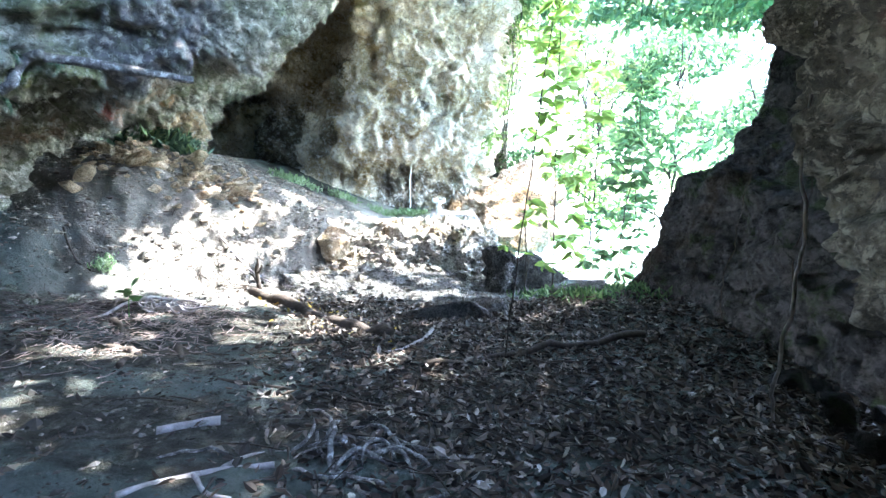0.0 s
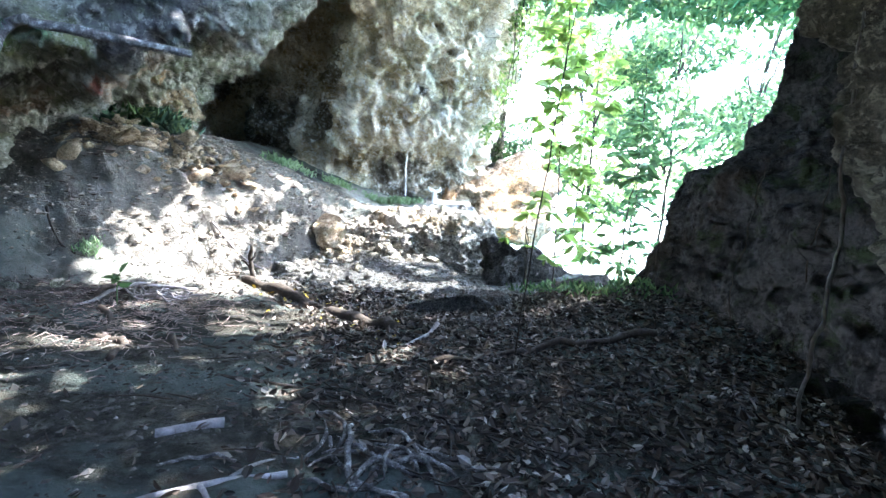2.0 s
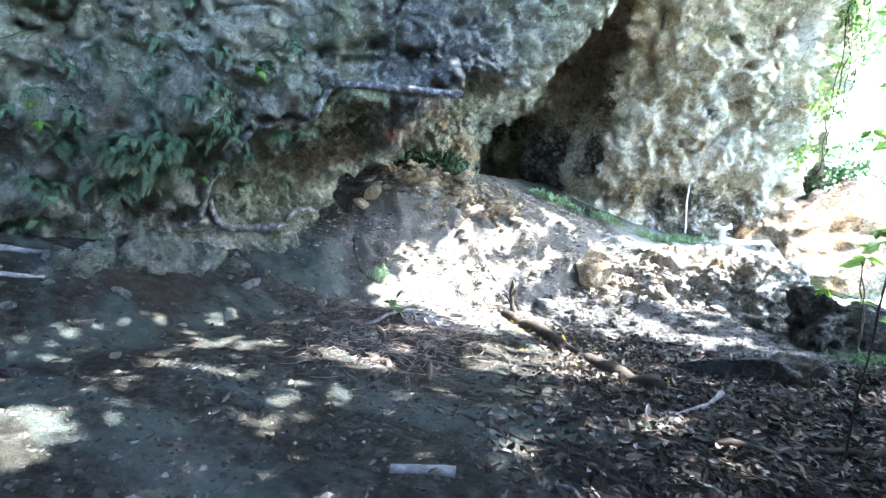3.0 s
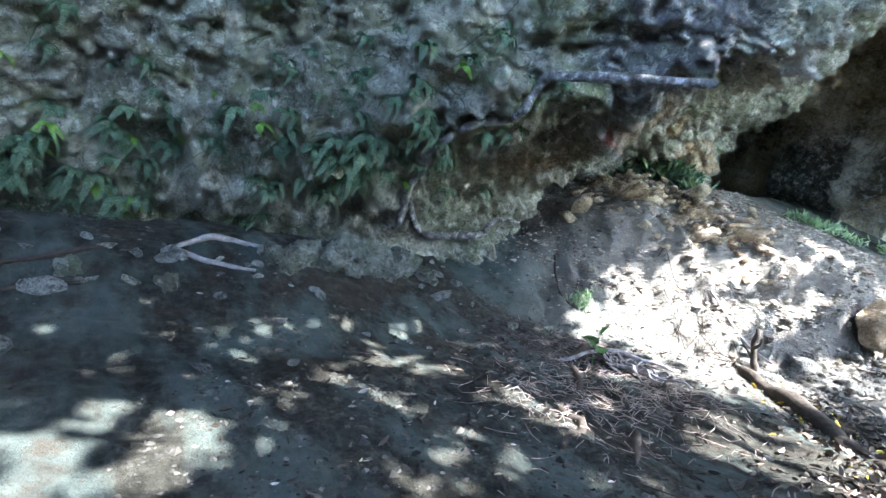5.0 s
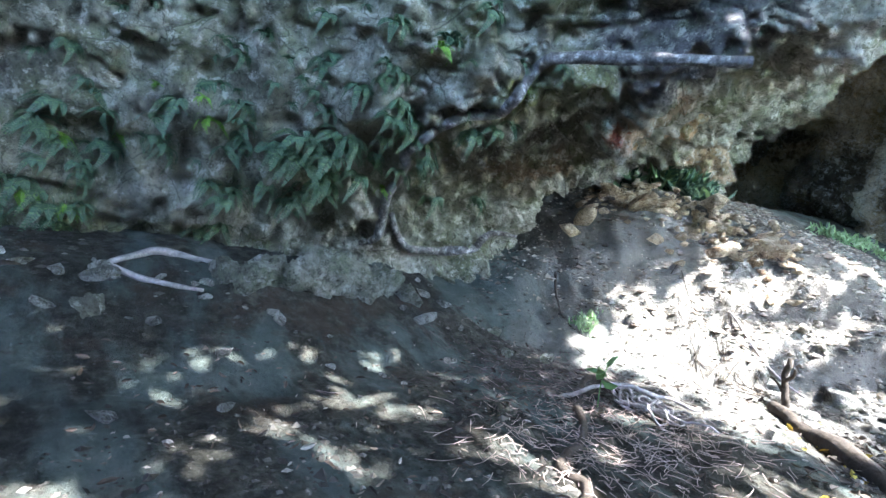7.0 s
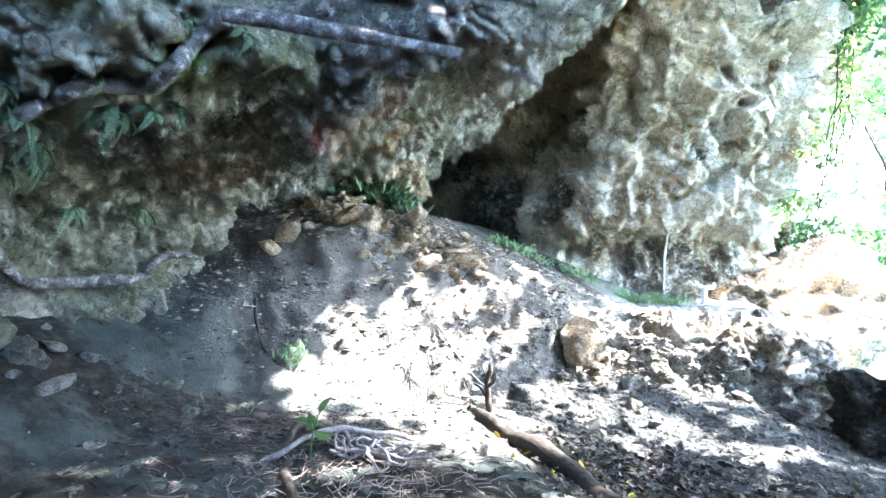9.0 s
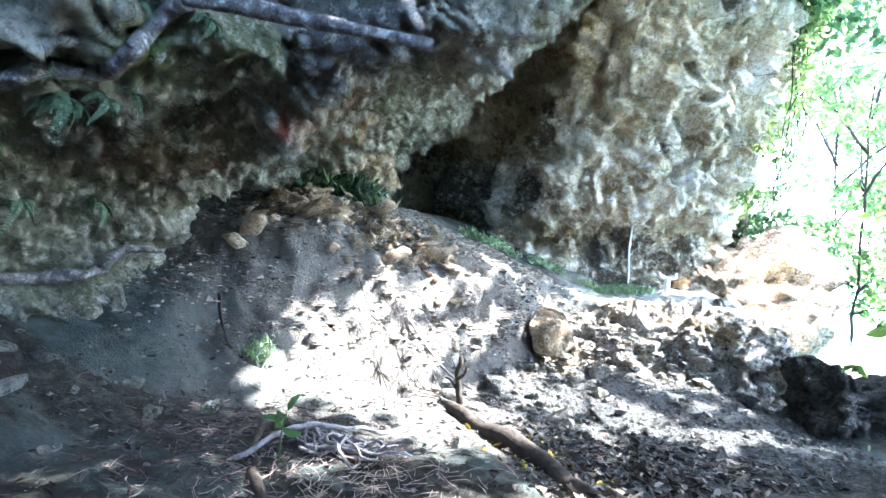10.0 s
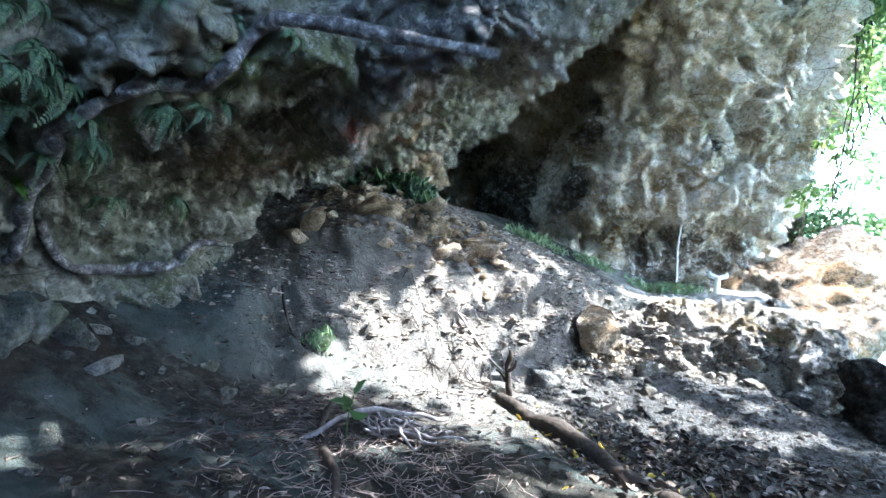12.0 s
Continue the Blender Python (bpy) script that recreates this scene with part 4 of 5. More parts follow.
n = 40000
lx, ly = rng.uniform(-3.0, 6.0, n), rng.uniform(0.8, 9.6, n)
keep = rng.uniform(0, 1, n) < litter_density(lx, ly)
lx, ly = lx[keep], ly[keep]
lz = np.array([on_ground(a, b) for a, b in zip(lx, ly)]) + rng.uniform(0.0, 0.035, len(lx))
nrm = rng.normal(size=(len(lx), 3))
nrm[:, 2] *= 0.35
v, f = leaf_cloud(np.stack([lx, ly, lz], 1), rng.uniform(0.04, 0.125, len(lx)), nrm, 0.0, slim=0.55)
thing("leaf_litter", mesh_of("leaf_litter", v, f, False), DRY, "brown dead leaves covering the shaded floor", "leaf litter", kind="stuff")
n = 8000
lx, ly = rng.uniform(-6.2, 0.5, n), rng.uniform(2.2, 9.8, n)
keep = rng.uniform(0, 1, n) < (0.25 + 0.75 * np.exp(-((lx + 3.8) / 1.1) ** 2 - ((ly - 6.2) / 1.3) ** 2))
lx, ly = lx[keep], ly[keep]
lz = np.array([on_ground(a, b) for a, b in zip(lx, ly)]) + 0.01
nrm = rng.normal(size=(len(lx), 3))
nrm[:, 2] *= 0.25
v, f = leaf_cloud(np.stack([lx, ly, lz], 1), rng.uniform(0.03, 0.11, len(lx)), nrm, 0.0, slim=0.35)
thing("scattered_leaves", mesh_of("scattered_leaves", v, f, False), DRY, "scattered dead leaves on the earth floor", "leaf litter", kind="stuff")


YELLOW = island_leaf("yellow_leaves", [(0.0, (0.3, 0.2, 0.03)), (1.0, (0.55, 0.45, 0.08))], 0.6, 0.2)
n = 110
lx = rng.uniform(-3.2, -0.6, n)
ly = 8.55 - 0.95 * (lx + 3.2) * 0.85 + rng.normal(0, 0.35, n)
lz = np.array([on_ground(a, b) for a, b in zip(lx, ly)]) + 0.015
nrm = rng.normal(size=(n, 3))
nrm[:, 2] *= 0.2
v, f = leaf_cloud(np.stack([lx, ly, lz], 1), rng.uniform(0.05, 0.12, n), nrm, 0.0, slim=0.5)
thing("yellow_leaves", mesh_of("yellow_leaves", v, f, False), YELLOW, "fallen yellow leaves along the dark log", "leaf litter", kind="stuff")


CHIPS = island_leaf("twig_chips", [(0.0, (0.03, 0.021, 0.02)), (0.6, (0.085, 0.062, 0.058)), (1.0, (0.2, 0.16, 0.15))], 0.85)


def twig_pile(name, n, spot, spread, length, radius, mat, label, lift=0.02):
    pieces = []
    for _ in range(n):
        x, y = spot[0] + rng.normal(0, spread[0]), spot[1] + rng.normal(0, spread[1])
        a, l = rng.uniform(0, 6.28), rng.uniform(*length)
        q = []
        for k in (-0.5, 0, 0.5):
            xx, yy = x + math.cos(a) * l * k + rng.normal(0, 0.06 * l), y + math.sin(a) * l * k + rng.normal(0, 0.06 * l)
            q.append((xx, yy, on_ground(xx, yy) + lift + abs(rng.normal(0, lift * 1.2))))
        pieces.append(ring_tube(q, (radius, radius * 0.5), 4, 3))
    v, f = merge(pieces)
    return thing(name, mesh_of(name, v, f), mat, label, "twigs", kind="stuff")


twig_pile("twigs", 260, (0.5, 4.6), (1.3, 1.5), (0.15, 0.6), 0.007, BARK, "thin dead twigs among the leaf litter")
twig_pile("twigs", 520, (-3.55, 5.9), (0.5, 0.75), (0.06, 0.26), 0.004, STRAW, "dry straw and twigs on the floor")
twig_pile("twigs", 800, (-4.9, 6.6), (0.6, 0.8), (0.04, 0.22), 0.004, CHIPS, "dark purple-brown twigs and chips on the earth", 0.012)
twig_pile("twigs", 70, (-4.3, 9.4), (0.5, 0.35), (0.15, 0.5), 0.006, BARK, "dry brown brushwood on the sunlit bank")


# ---- limbs, roots and logs ----
def limb(name, points, radii, mat, label, category, wobble=0.03, ground=True, lift=0.5, sides=8, branches=(), seed=1):
    """A log, root or branch; ground: points are (x, y) laid on the floor."""
    pts = [(x, y, on_ground(x, y) + radii[0] * lift + (z[0] if z else 0)) for x, y, *z in points] if ground else points
    v, f = ring_tube(pts, radii, sides, 8, wobble, seed)
    ob = thing(name, mesh_of(name, v, f), mat, label, category)
    for k, (bp, br) in enumerate(branches):
        bpts = [(x, y, on_ground(x, y) + br[0] * lift + (z[0] if z else 0)) for x, y, *z in bp] if ground else bp
        v, f = ring_tube(bpts, br, 6, 6, wobble, seed + 3 + k)
        part("side_branch", mesh_of("side_branch", v, f), mat, ob)
    return ob


def wall_root(name, points, radii, label, seed=1):
    """A root laid on the rock face, each point drawn out or in along its line from the open floor."""
    pts = []
    floor_eye = Vector((-1.5, 2.3, 1.55))
    for q in blend_rows(np.array(points, float), 8 * len(points)):
        d = (Vector(q) - floor_eye).normalized()
        hits = [q2 for q2 in (LEFT_BVH.ray_cast(floor_eye, d)[0], GROUND_BVH.ray_cast(floor_eye, d)[0]) if q2]
        hit = min(hits, key=lambda h: (h - floor_eye).length) if hits else None
        w = hit - d * 1.2 * max(radii) if hit and (hit - Vector(q)).length < 1.6 else Vector(q)
        w.z = max(w.z, on_ground(w.x, w.y) + 0.02)
        pts.append(tuple(w))
    pts = np.array(pts)
    for _ in range(5):
        pts[1:-1] = 0.25 * pts[:-2] + 0.5 * pts[1:-1] + 0.25 * pts[2:]
    for k, q in enumerate(pts):
        d = (Vector(q) - floor_eye).normalized()
        hit = LEFT_BVH.ray_cast(floor_eye, d)[0]
        if hit and (hit - floor_eye).length < (Vector(q) - floor_eye).length + 0.8 * max(radii):
            pts[k] = hit - d * 1.5 * max(radii)
    pts[1:-1] = 0.25 * pts[:-2] + 0.5 * pts[1:-1] + 0.25 * pts[2:]
    v, f = ring_tube(pts[::2], radii, 9, 4, 0.012, seed)
    return thing(name, mesh_of(name, v, f), ROOT_BARK, label, "root")


limb("root", [(-4.24, 5.16, 2.81), (-3.84, 5.37, 2.79), (-3.44, 5.57, 2.77), (-3.0, 5.82, 2.74)], (0.05, 0.05, 0.046, 0.046, 0.035), ROOT_BARK, "straight dark root running along the overhang", "root", 0.01, ground=False, seed=3)
wall_root("root", [(-4.3, 5.25, 2.83), (-4.55, 5.3, 2.78), (-4.65, 5.25, 2.6), (-4.85, 5.28, 2.48), (-5.1, 5.28, 2.45), (-5.2, 5.1, 2.42), (-5.6, 5.1, 2.32), (-5.75, 4.98, 2.15), (-5.95, 4.95, 2.06), (-6.3, 5.2, 2.0), (-6.6, 5.3, 1.78)], (0.05, 0.055, 0.065, 0.055, 0.05, 0.06, 0.05), "thick pale mottled root bending down the rock", 5)
wall_root("root", [(-6.6, 5.3, 1.78), (-6.7, 5.27, 1.7), (-6.85, 5.32, 1.55), (-7.15, 5.45, 1.3), (-7.5, 5.6, 1.05), (-7.5, 5.35, 0.97)], (0.055, 0.065, 0.06, 0.035), "pale forked root reaching the foot of the wall", 7)
wall_root("root", [(-7.3, 5.7, 1.4), (-7.5, 5.95, 1.1), (-7.5, 6.15, 0.93), (-7.5, 6.3, 0.92), (-7.5, 6.9, 0.92), (-7.35, 7.25, 0.98), (-7.3, 7.4, 1.16), (-7.3, 7.65, 1.26), (-7.3, 8.15, 1.22)], (0.05, 0.055, 0.06, 0.065, 0.06, 0.05, 0.025), "pale crooked root lying along the foot of the wall", 9)
limb("branch", [(-7.2, 2.5), (-7.45, 2.98, 0.03), (-7.3, 3.4), (-7.1, 3.95)], (0.035, 0.04, 0.035), BARK_PALE, "bleached bent branch lying at the wall", "branch", 0.02, seed=11,
     branches=[([(-7.2, 2.5), (-6.95, 2.8), (-6.8, 3.3)], (0.035, 0.03, 0.02))])
limb("branch", [(-6.86, 1.0), (-7.0, 1.4), (-7.2, 1.9)], (0.03, 0.035, 0.02), BARK, "grey branch lying at the foot of the wall", "branch", 0.03, seed=13)
limb("branch", [(-6.5, 0.8), (-6.6, 1.2), (-6.65, 1.6)], (0.025, 0.02), BARK, "thin dark branch lying on the earth", "branch", 0.03, seed=14)
limb("root", [(-4.55, 7.25), (-4.75, 7.0, 0.05), (-4.72, 6.7), (-4.25, 6.1), (-3.95, 5.75, 0.02), (-3.62, 5.1), (-3.3, 4.95), (-3.05, 4.4)], (0.03, 0.042, 0.04, 0.045, 0.03), BARK, "dark curving root standing proud of the earth", "root", 0.05, seed=15)
limb("root", [(-3.1, 5.5), (-2.9, 5.15), (-2.7, 4.8)], (0.03, 0.035, 0.02), BARK, "short dark root beside the straw", "root", 0.04, seed=16)
for k in range(22):
    a0, r0, turn = rng.uniform(0, 6.28), rng.uniform(0.08, 0.3), rng.uniform(-0.9, 0.9)
    cx0, cy0, flat = -3.95 + rng.normal(0, 0.16), 6.95 + rng.normal(0, 0.1), rng.uniform(0.35, 0.8)
    ring = [(r0 * 1.4 * math.cos(a0 + q), flat * r0 * math.sin(a0 + q), 0.02 + 0.09 * abs(math.sin(q * 0.9 + k))) for q in (0, 0.8, 1.6, 2.4, 3.2)]
    limb("coiled_root", [(cx0 + u * math.cos(turn) - w * math.sin(turn), cy0 + u * math.sin(turn) + w * math.cos(turn), h) for u, w, h in ring], (0.01, 0.015, 0.007), BARK_PALE, "pale coiled root in a tangle on the floor", "root", 0.07, seed=20 + k)
limb("branch", [(-4.62, 6.3), (-4.5, 6.5, 0.1), (-4.3, 6.85, 0.16), (-4.0, 7.25, 0.12), (-3.75, 7.5, 0.06)], (0.022, 0.028, 0.02), BARK_PALE, "grey bent branch rising out of the root tangle", "branch", 0.04, seed=48)
limb("log", [(-3.6, 8.85), (-3.04, 8.33), (-2.2, 7.65), (-1.5, 7.0), (-0.75, 6.4)], (0.075, 0.1, 0.11, 0.1), BARK, "dark fallen log lying across the sunlit floor", "log", 0.07, lift=0.35, sides=14, seed=31)
limb("branch", [(-1.3, 4.75), (-0.5, 5.0), (0.2, 5.35), (1.22, 6.0, 0.05), (2.57, 6.3, 0.12)], (0.02, 0.03, 0.035, 0.05), BARK, "long dark branch lying over the leaf litter", "branch", 0.06, seed=33, branches=[([(0.9, 5.8), (1.3, 5.6), (1.6, 5.65)], (0.02, 0.012))])
limb("branch", [(-0.87, 5.5), (-0.5, 5.75), (-0.3, 5.95), (-0.15, 6.3, 0.08)], (0.02, 0.028, 0.025), BARK_PALE, "pale stripped branch beside the log", "branch", 0.03, seed=35)
limb("branch", [(-2.3, 4.3), (-1.9, 4.2), (-1.0, 4.01), (-0.2, 3.85)], (0.014, 0.02, 0.012), BARK, "long thin stick lying on the floor", "branch", 0.02, seed=37)
limb("branch", [(-1.95, 3.1), (-1.6, 3.3)], (0.035, 0.04), BARK_PALE, "short bleached stick on the dark earth", "branch", 0.01, seed=39)
limb("branch", [(-1.75, 2.35), (-1.45, 2.6), (-1.0, 2.75)], (0.02, 0.03, 0.02), BARK_PALE, "bleached forked stick on the dark earth", "branch", 0.02, seed=41, branches=[([(-1.45, 2.6), (-1.25, 2.4), (-1.1, 2.35)], (0.018, 0.01)), ([(-1.3, 2.66), (-1.2, 2.85), (-1.0, 2.98)], (0.015, 0.008))])
for k, pts in enumerate(([(-0.75, 3.35, 0.05), (-0.7, 3.0, 0.06), (-0.62, 2.72), (-0.3, 2.62)], [(-0.62, 2.72), (-0.5, 2.85, 0.1), (-0.2, 2.78)], [(-0.6, 2.9), (-0.2, 3.05), (0.1, 3.0)], [(-0.55, 2.8), (-0.25, 2.95, 0.06), (0.0, 2.88)], [(-0.9, 3.2), (-0.8, 2.95), (-0.6, 2.7)], [(-0.5, 2.62), (-0.2, 2.5), (0.1, 2.58)])):
    limb("surface_root", pts, (0.014, 0.02, 0.012), ROOT_BARK, "pale gnarled root breaking through the leaf litter", "root", 0.04, seed=50 + k)
for k in range(12):
    a0 = rng.uniform(0, 6.28)
    u, w = -0.5 + rng.normal(0, 0.22), 2.85 + rng.normal(0, 0.2)
    limb("surface_root", [(u, w), (u + 0.22 * math.cos(a0), w + 0.22 * math.sin(a0), 0.05), (u + 0.45 * math.cos(a0 + 0.4), w + 0.45 * math.sin(a0 + 0.4), 0.02)], (0.01, 0.015, 0.006), ROOT_BARK, "pale gnarled root breaking through the leaf litter", "root", 0.06, seed=150 + k)
limb("stump", [(-3.52, 9.12, -0.05), (-3.53, 9.1, 0.2), (-3.56, 9.08, 0.42), (-3.52, 9.08, 0.66)], (0.05, 0.04, 0.046, 0.022), BARK, "short dark weathered stump standing on the bank", "stump", 0.05, seed=61, branches=[([(-3.56, 9.08, 0.36), (-3.48, 9.02, 0.44), (-3.43, 8.98, 0.55)], (0.028, 0.012)), ([(-3.54, 9.1, 0.25), (-3.62, 9.05, 0.33), (-3.68, 9.02, 0.36)], (0.022, 0.01))])
limb("branch", [(-4.6, 9.9), (-4.0, 9.85, 0.05), (-3.5, 9.75, 0.08)], (0.02, 0.018), BARK_PALE, "bleached branch across the sunlit bank", "branch", 0.02, seed=63)
limb("branch", [(-6.55, 8.3), (-6.2, 8.1), (-5.9, 8.0)], (0.02, 0.012), BARK, "short dead branch on the shaded bank", "branch", 0.03, seed=65)
limb("hanging_vine", [(2.97, 4.15, 3.0), (3.0, 4.14, 1.76), (3.02, 4.11, 0.9), (2.99, 4.11, 0.54), (2.9, 4.1, 0.0), (2.95, 4.13, -0.5)], (0.012, 0.016, 0.018, 0.014), BARK_PALE, "thin pale vine hanging to the litter", "vine", 0.05, ground=False, seed=67)
for k in (0, 3, 5):
    x0, y0 = 3.75 + 0.22 * k + rng.normal(0, 0.05), 8.75 - 0.42 * k
    limb("hanging_root", [(x0 - 0.05, y0, 1.9 + 0.25 * rng.uniform()), (x0 - 0.25, y0 - 0.1, 1.0), (x0 - 0.3 - 0.1 * rng.uniform(), y0 - 0.15, 0.3), (x0 - 0.42, y0 - 0.2, -0.35)], (0.006, 0.01, 0.006), BARK, "dark root hanging down the shaded rock", "root", 0.07, ground=False, seed=70 + k)

# ---- rope and carved post ----
v, f = ring_tube([(-1.33, 16.05, 2.75), (-1.3, 16.03, 2.4), (-1.34, 16.02, 1.9), (-1.31, 16.0, 1.4), (-1.3, 16.0, 0.95)], (0.02, 0.02), 8, 6, 0.02, 3)
thing("rope", mesh_of("rope", v, f), ROPE_WHITE, "white rope hanging from the pale overhang", "rope")


def carved_post():
    z0 = on_ground(-0.42, 16.2)
    post = thing("carved_post", None, None, "pale carved post with two lobes at its top", "post")
    post.location, post.scale = (-0.42, 16.2, z0), (0.68, 0.68, 0.68)
    v, f = ring_tube([(0, 0, -0.1), (0, 0, 0.2), (0, 0, 0.42), (0, 0, 0.55)], (0.13, 0.1, 0.09, 0.12), 10, 5)
    part("shaft", mesh_of("shaft", v, f), PALE_STONE, post)
    for sx in (-1, 1):
        v, f = ring_tube([(0, 0, 0.5), (0.13 * sx, 0, 0.55), (0.24 * sx, 0, 0.6), (0.27 * sx, 0, 0.74)], (0.08, 0.085, 0.09, 0.02), 8, 5)
        part("lobe", mesh_of("lobe", v, f), PALE_STONE, post)
    return post


carved_post()


# ---- ferns and weeds ----
def frond_mesh(length, droop, pairs, width):
    t = np.linspace(0, 1, pairs + 3)
    spine = np.stack([length * (0.6 * t - 0.2 * t * t), 0 * t, length * (0.3 * t - (0.45 + droop) * t * t)], 1)
    pieces = [ring_tube(spine, (0.005, 0.0018), 3, 1)]
    for k in range(1, pairs + 2):
        w = width * math.sin(math.pi * min(0.97, 0.2 + 0.78 * t[k])) ** 0.8
        c = spine[k]
        along = spine[k + 1] - spine[k - 1]
        along = along / (np.linalg.norm(along) + 1e-9)
        h = 0.36 * length / pairs
        for s in (-1, 1):
            tip = c + along * 0.3 * w + np.array((0, s * w, -0.12 * w))
            mid = c + 0.45 * (tip - c)
            pieces.append((np.array([c, mid + along * h, tip, mid - along * h]), [(0, 1, 2), (0, 2, 3)]))
    v, f = merge(pieces)
    return mesh_of("frond", v, f, False)


def fern(kind, mat, label, group, fronds, seed):
    """A rosette on a rock face: fronds fan outwards and hang; x points away from the rock."""
    g = np.random.default_rng(seed)
    root = thing("fern", None, None, label, "fern", group)
    for k in range(fronds):
        me = frond_mesh(g.uniform(0.36, 0.66) * kind, g.uniform(-0.05, 0.55), 20, g.uniform(0.045, 0.065) * kind)
        ob = part("frond", me, mat, root)
        ob.matrix_local = pose(0, 0, 0, 0, 0, -80 + 160 * k / (fronds - 1) + g.uniform(-12, 12)) @ pose(0, 0, 0, g.uniform(-35, 35), g.uniform(-45, 20), 0)
    return root


def wall_spot(y, z):
    hit, nr, _, _ = LEFT_BVH.ray_cast(Vector((-1.0, y, z)), Vector((-1, 0, 0)))
    return (hit, nr if nr.x > 0 else -nr) if hit else (None, None)


PATTERNS = [fern(1.0, FERN_GREEN, "dark green fern growing on the rock wall", "ferns on the wall", 9, 1), fern(0.8, FERN_LIGHT, "yellow-green young fern growing on the rock wall", "ferns on the wall", 7, 2),
            fern(1.15, FERN_GREEN, "large dark green fern growing on the rock wall", "ferns on the wall", 8, 3), fern(0.7, FERN_GREEN, "small dark green fern growing on the rock wall", "ferns on the wall", 6, 4)]
used = [False] * 4
spots = []
while len(spots) < 238:
    y, z = rng.uniform(-2.2, 5.6), rng.uniform(0.95, 3.6)
    thick = 0.75 * math.exp(-((z - 1.65) / 0.62) ** 2) + 0.16
    if rng.uniform() > thick or fbm(np.array([[y, z * 1.6, 3.0]]), 0.7, 2, 77)[0] > 0.2 or (y > 4.5 and z < 2.3 and rng.uniform() > 0.3):
        continue
    spots.append((y, z))
spots += [(rng.uniform(3.2, 5.5), rng.uniform(1.3, 2.9)) for _ in range(48)]
spots += [(4.3, 2.6), (4.0, 2.8), (3.6, 2.5), (4.6, 2.9), (4.4, 2.3), (5.0, 3.35), (3.9, 3.1), (4.75, 2.75), (4.9, 3.2), (7.0, 1.75), (6.2, 1.7)]
for y, z in spots:
    hit, nr = wall_spot(y, z)
    if hit is None:
        continue
    k = int(rng.choice(4, p=(0.42, 0.08, 0.2, 0.3)))
    turn = math.degrees(math.atan2(nr.y, nr.x)) * 0.6 + rng.uniform(-20, 20)
    size = rng.uniform(0.6, 1.1) * (1.0 if z < 2.3 else 0.7)
    m = Matrix.Translation(hit + nr * 0.005) @ pose(0, 0, 0, rng.uniform(-15, 15), rng.uniform(-10, 10), turn)
    if used[k]:
        copy_thing(PATTERNS[k], m).scale = [size] * 3
    else:
        PATTERNS[k].matrix_world, used[k] = m @ Matrix.Scale(size, 4), True


def weeds(name, n, spots, size, mat, label, spread=0.2, rise=1.0):
    c = []
    for x, y in spots:
        for _ in range(n):
            a, b = x + rng.normal(0, spread), y + rng.normal(0, spread)
            c.append((a, b, on_ground(a, b) + rng.uniform(0, size * 0.6)))
    c = np.array(c)
    d = rng.normal(size=(len(c), 3)) * 0.6
    d[:, 2] = rise * np.abs(d[:, 2]) + 0.3
    v, f = leaf_cloud(c, rng.uniform(0.4, 1, len(c)) * size, d, 0.0, slim=0.25)
    return thing(name, mesh_of(name, v, f, False), mat, label, "weeds", kind="stuff")


weeds("grass_patch", 90, [(-4.55 + 0.27 * k, 13.5 + 0.16 * k) for k in (0, 1, 2, 5, 6, 9)], 0.2, DUSTY, "low bluish-green weeds along the top of the bank", 0.16)
weeds("grass_patch", 110, [(-1.7 + 0.2 * k, 15.2 + 0.12 * k) for k in range(4)], 0.2, DUSTY, "tufts of pale grass on the ledge", 0.16)
weeds("wall_weeds", 130, [(-7.6 + 0.2 * k, 10.35 + 0.12 * k) for k in range(9)], 0.46, FERN_GREEN, "green weeds growing behind the rubble heap", 0.14)
weeds("weed", 90, [(-5.75, 8.1)], 0.16, DUSTY, "small green weed on the shaded bank", 0.09)
weeds("shore_weeds", 110, [(2.2, 9.0), (2.7, 9.6), (3.2, 9.2), (2.5, 8.4), (1.9, 9.8), (3.4, 8.6)], 0.2, CANOPY, "dark green weeds on the shaded mound", 0.28)


seedling = thing("seedling", None, None, "small plant with broad green leaves in the root tangle", "plant")
v, f = ring_tube([(-4.32, 6.5, on_ground(-4.32, 6.5) - 0.02), (-4.3, 6.48, -0.05), (-4.27, 6.5, 0.12)], (0.008, 0.005), 5, 5)
part("stem", mesh_of("stem", v, f), LEAF, seedling)
v, f = leaf_cloud(np.array([(-4.3, 6.48, -0.02), (-4.29, 6.49, 0.04), (-4.28, 6.5, 0.08), (-4.27, 6.5, 0.12), (-4.3, 6.48, 0.0)]), np.array((0.24, 0.2, 0.22, 0.18, 0.26)), np.array([(1, -0.4, 0.1), (-1, -0.3, 0.2), (0.3, -1, 0.2), (0.2, 0.6, 0.8), (-0.6, 0.7, 0.1)], float), 0.0, slim=0.5)
part("leaves", mesh_of("leaves", v, f, False), LEAF, seedling)

# ---- trees ----
def leafy(name, clumps, n, size, mat, parent, seed):
    g = np.random.default_rng(seed)
    p = blob_points(n, clumps, g)
    v, f = leaf_cloud(p, g.uniform(0.6, 1.2, len(p)) * size, None, 0.5, g, 0.5)
    return part(name, mesh_of(name, v, f, False), mat, parent)


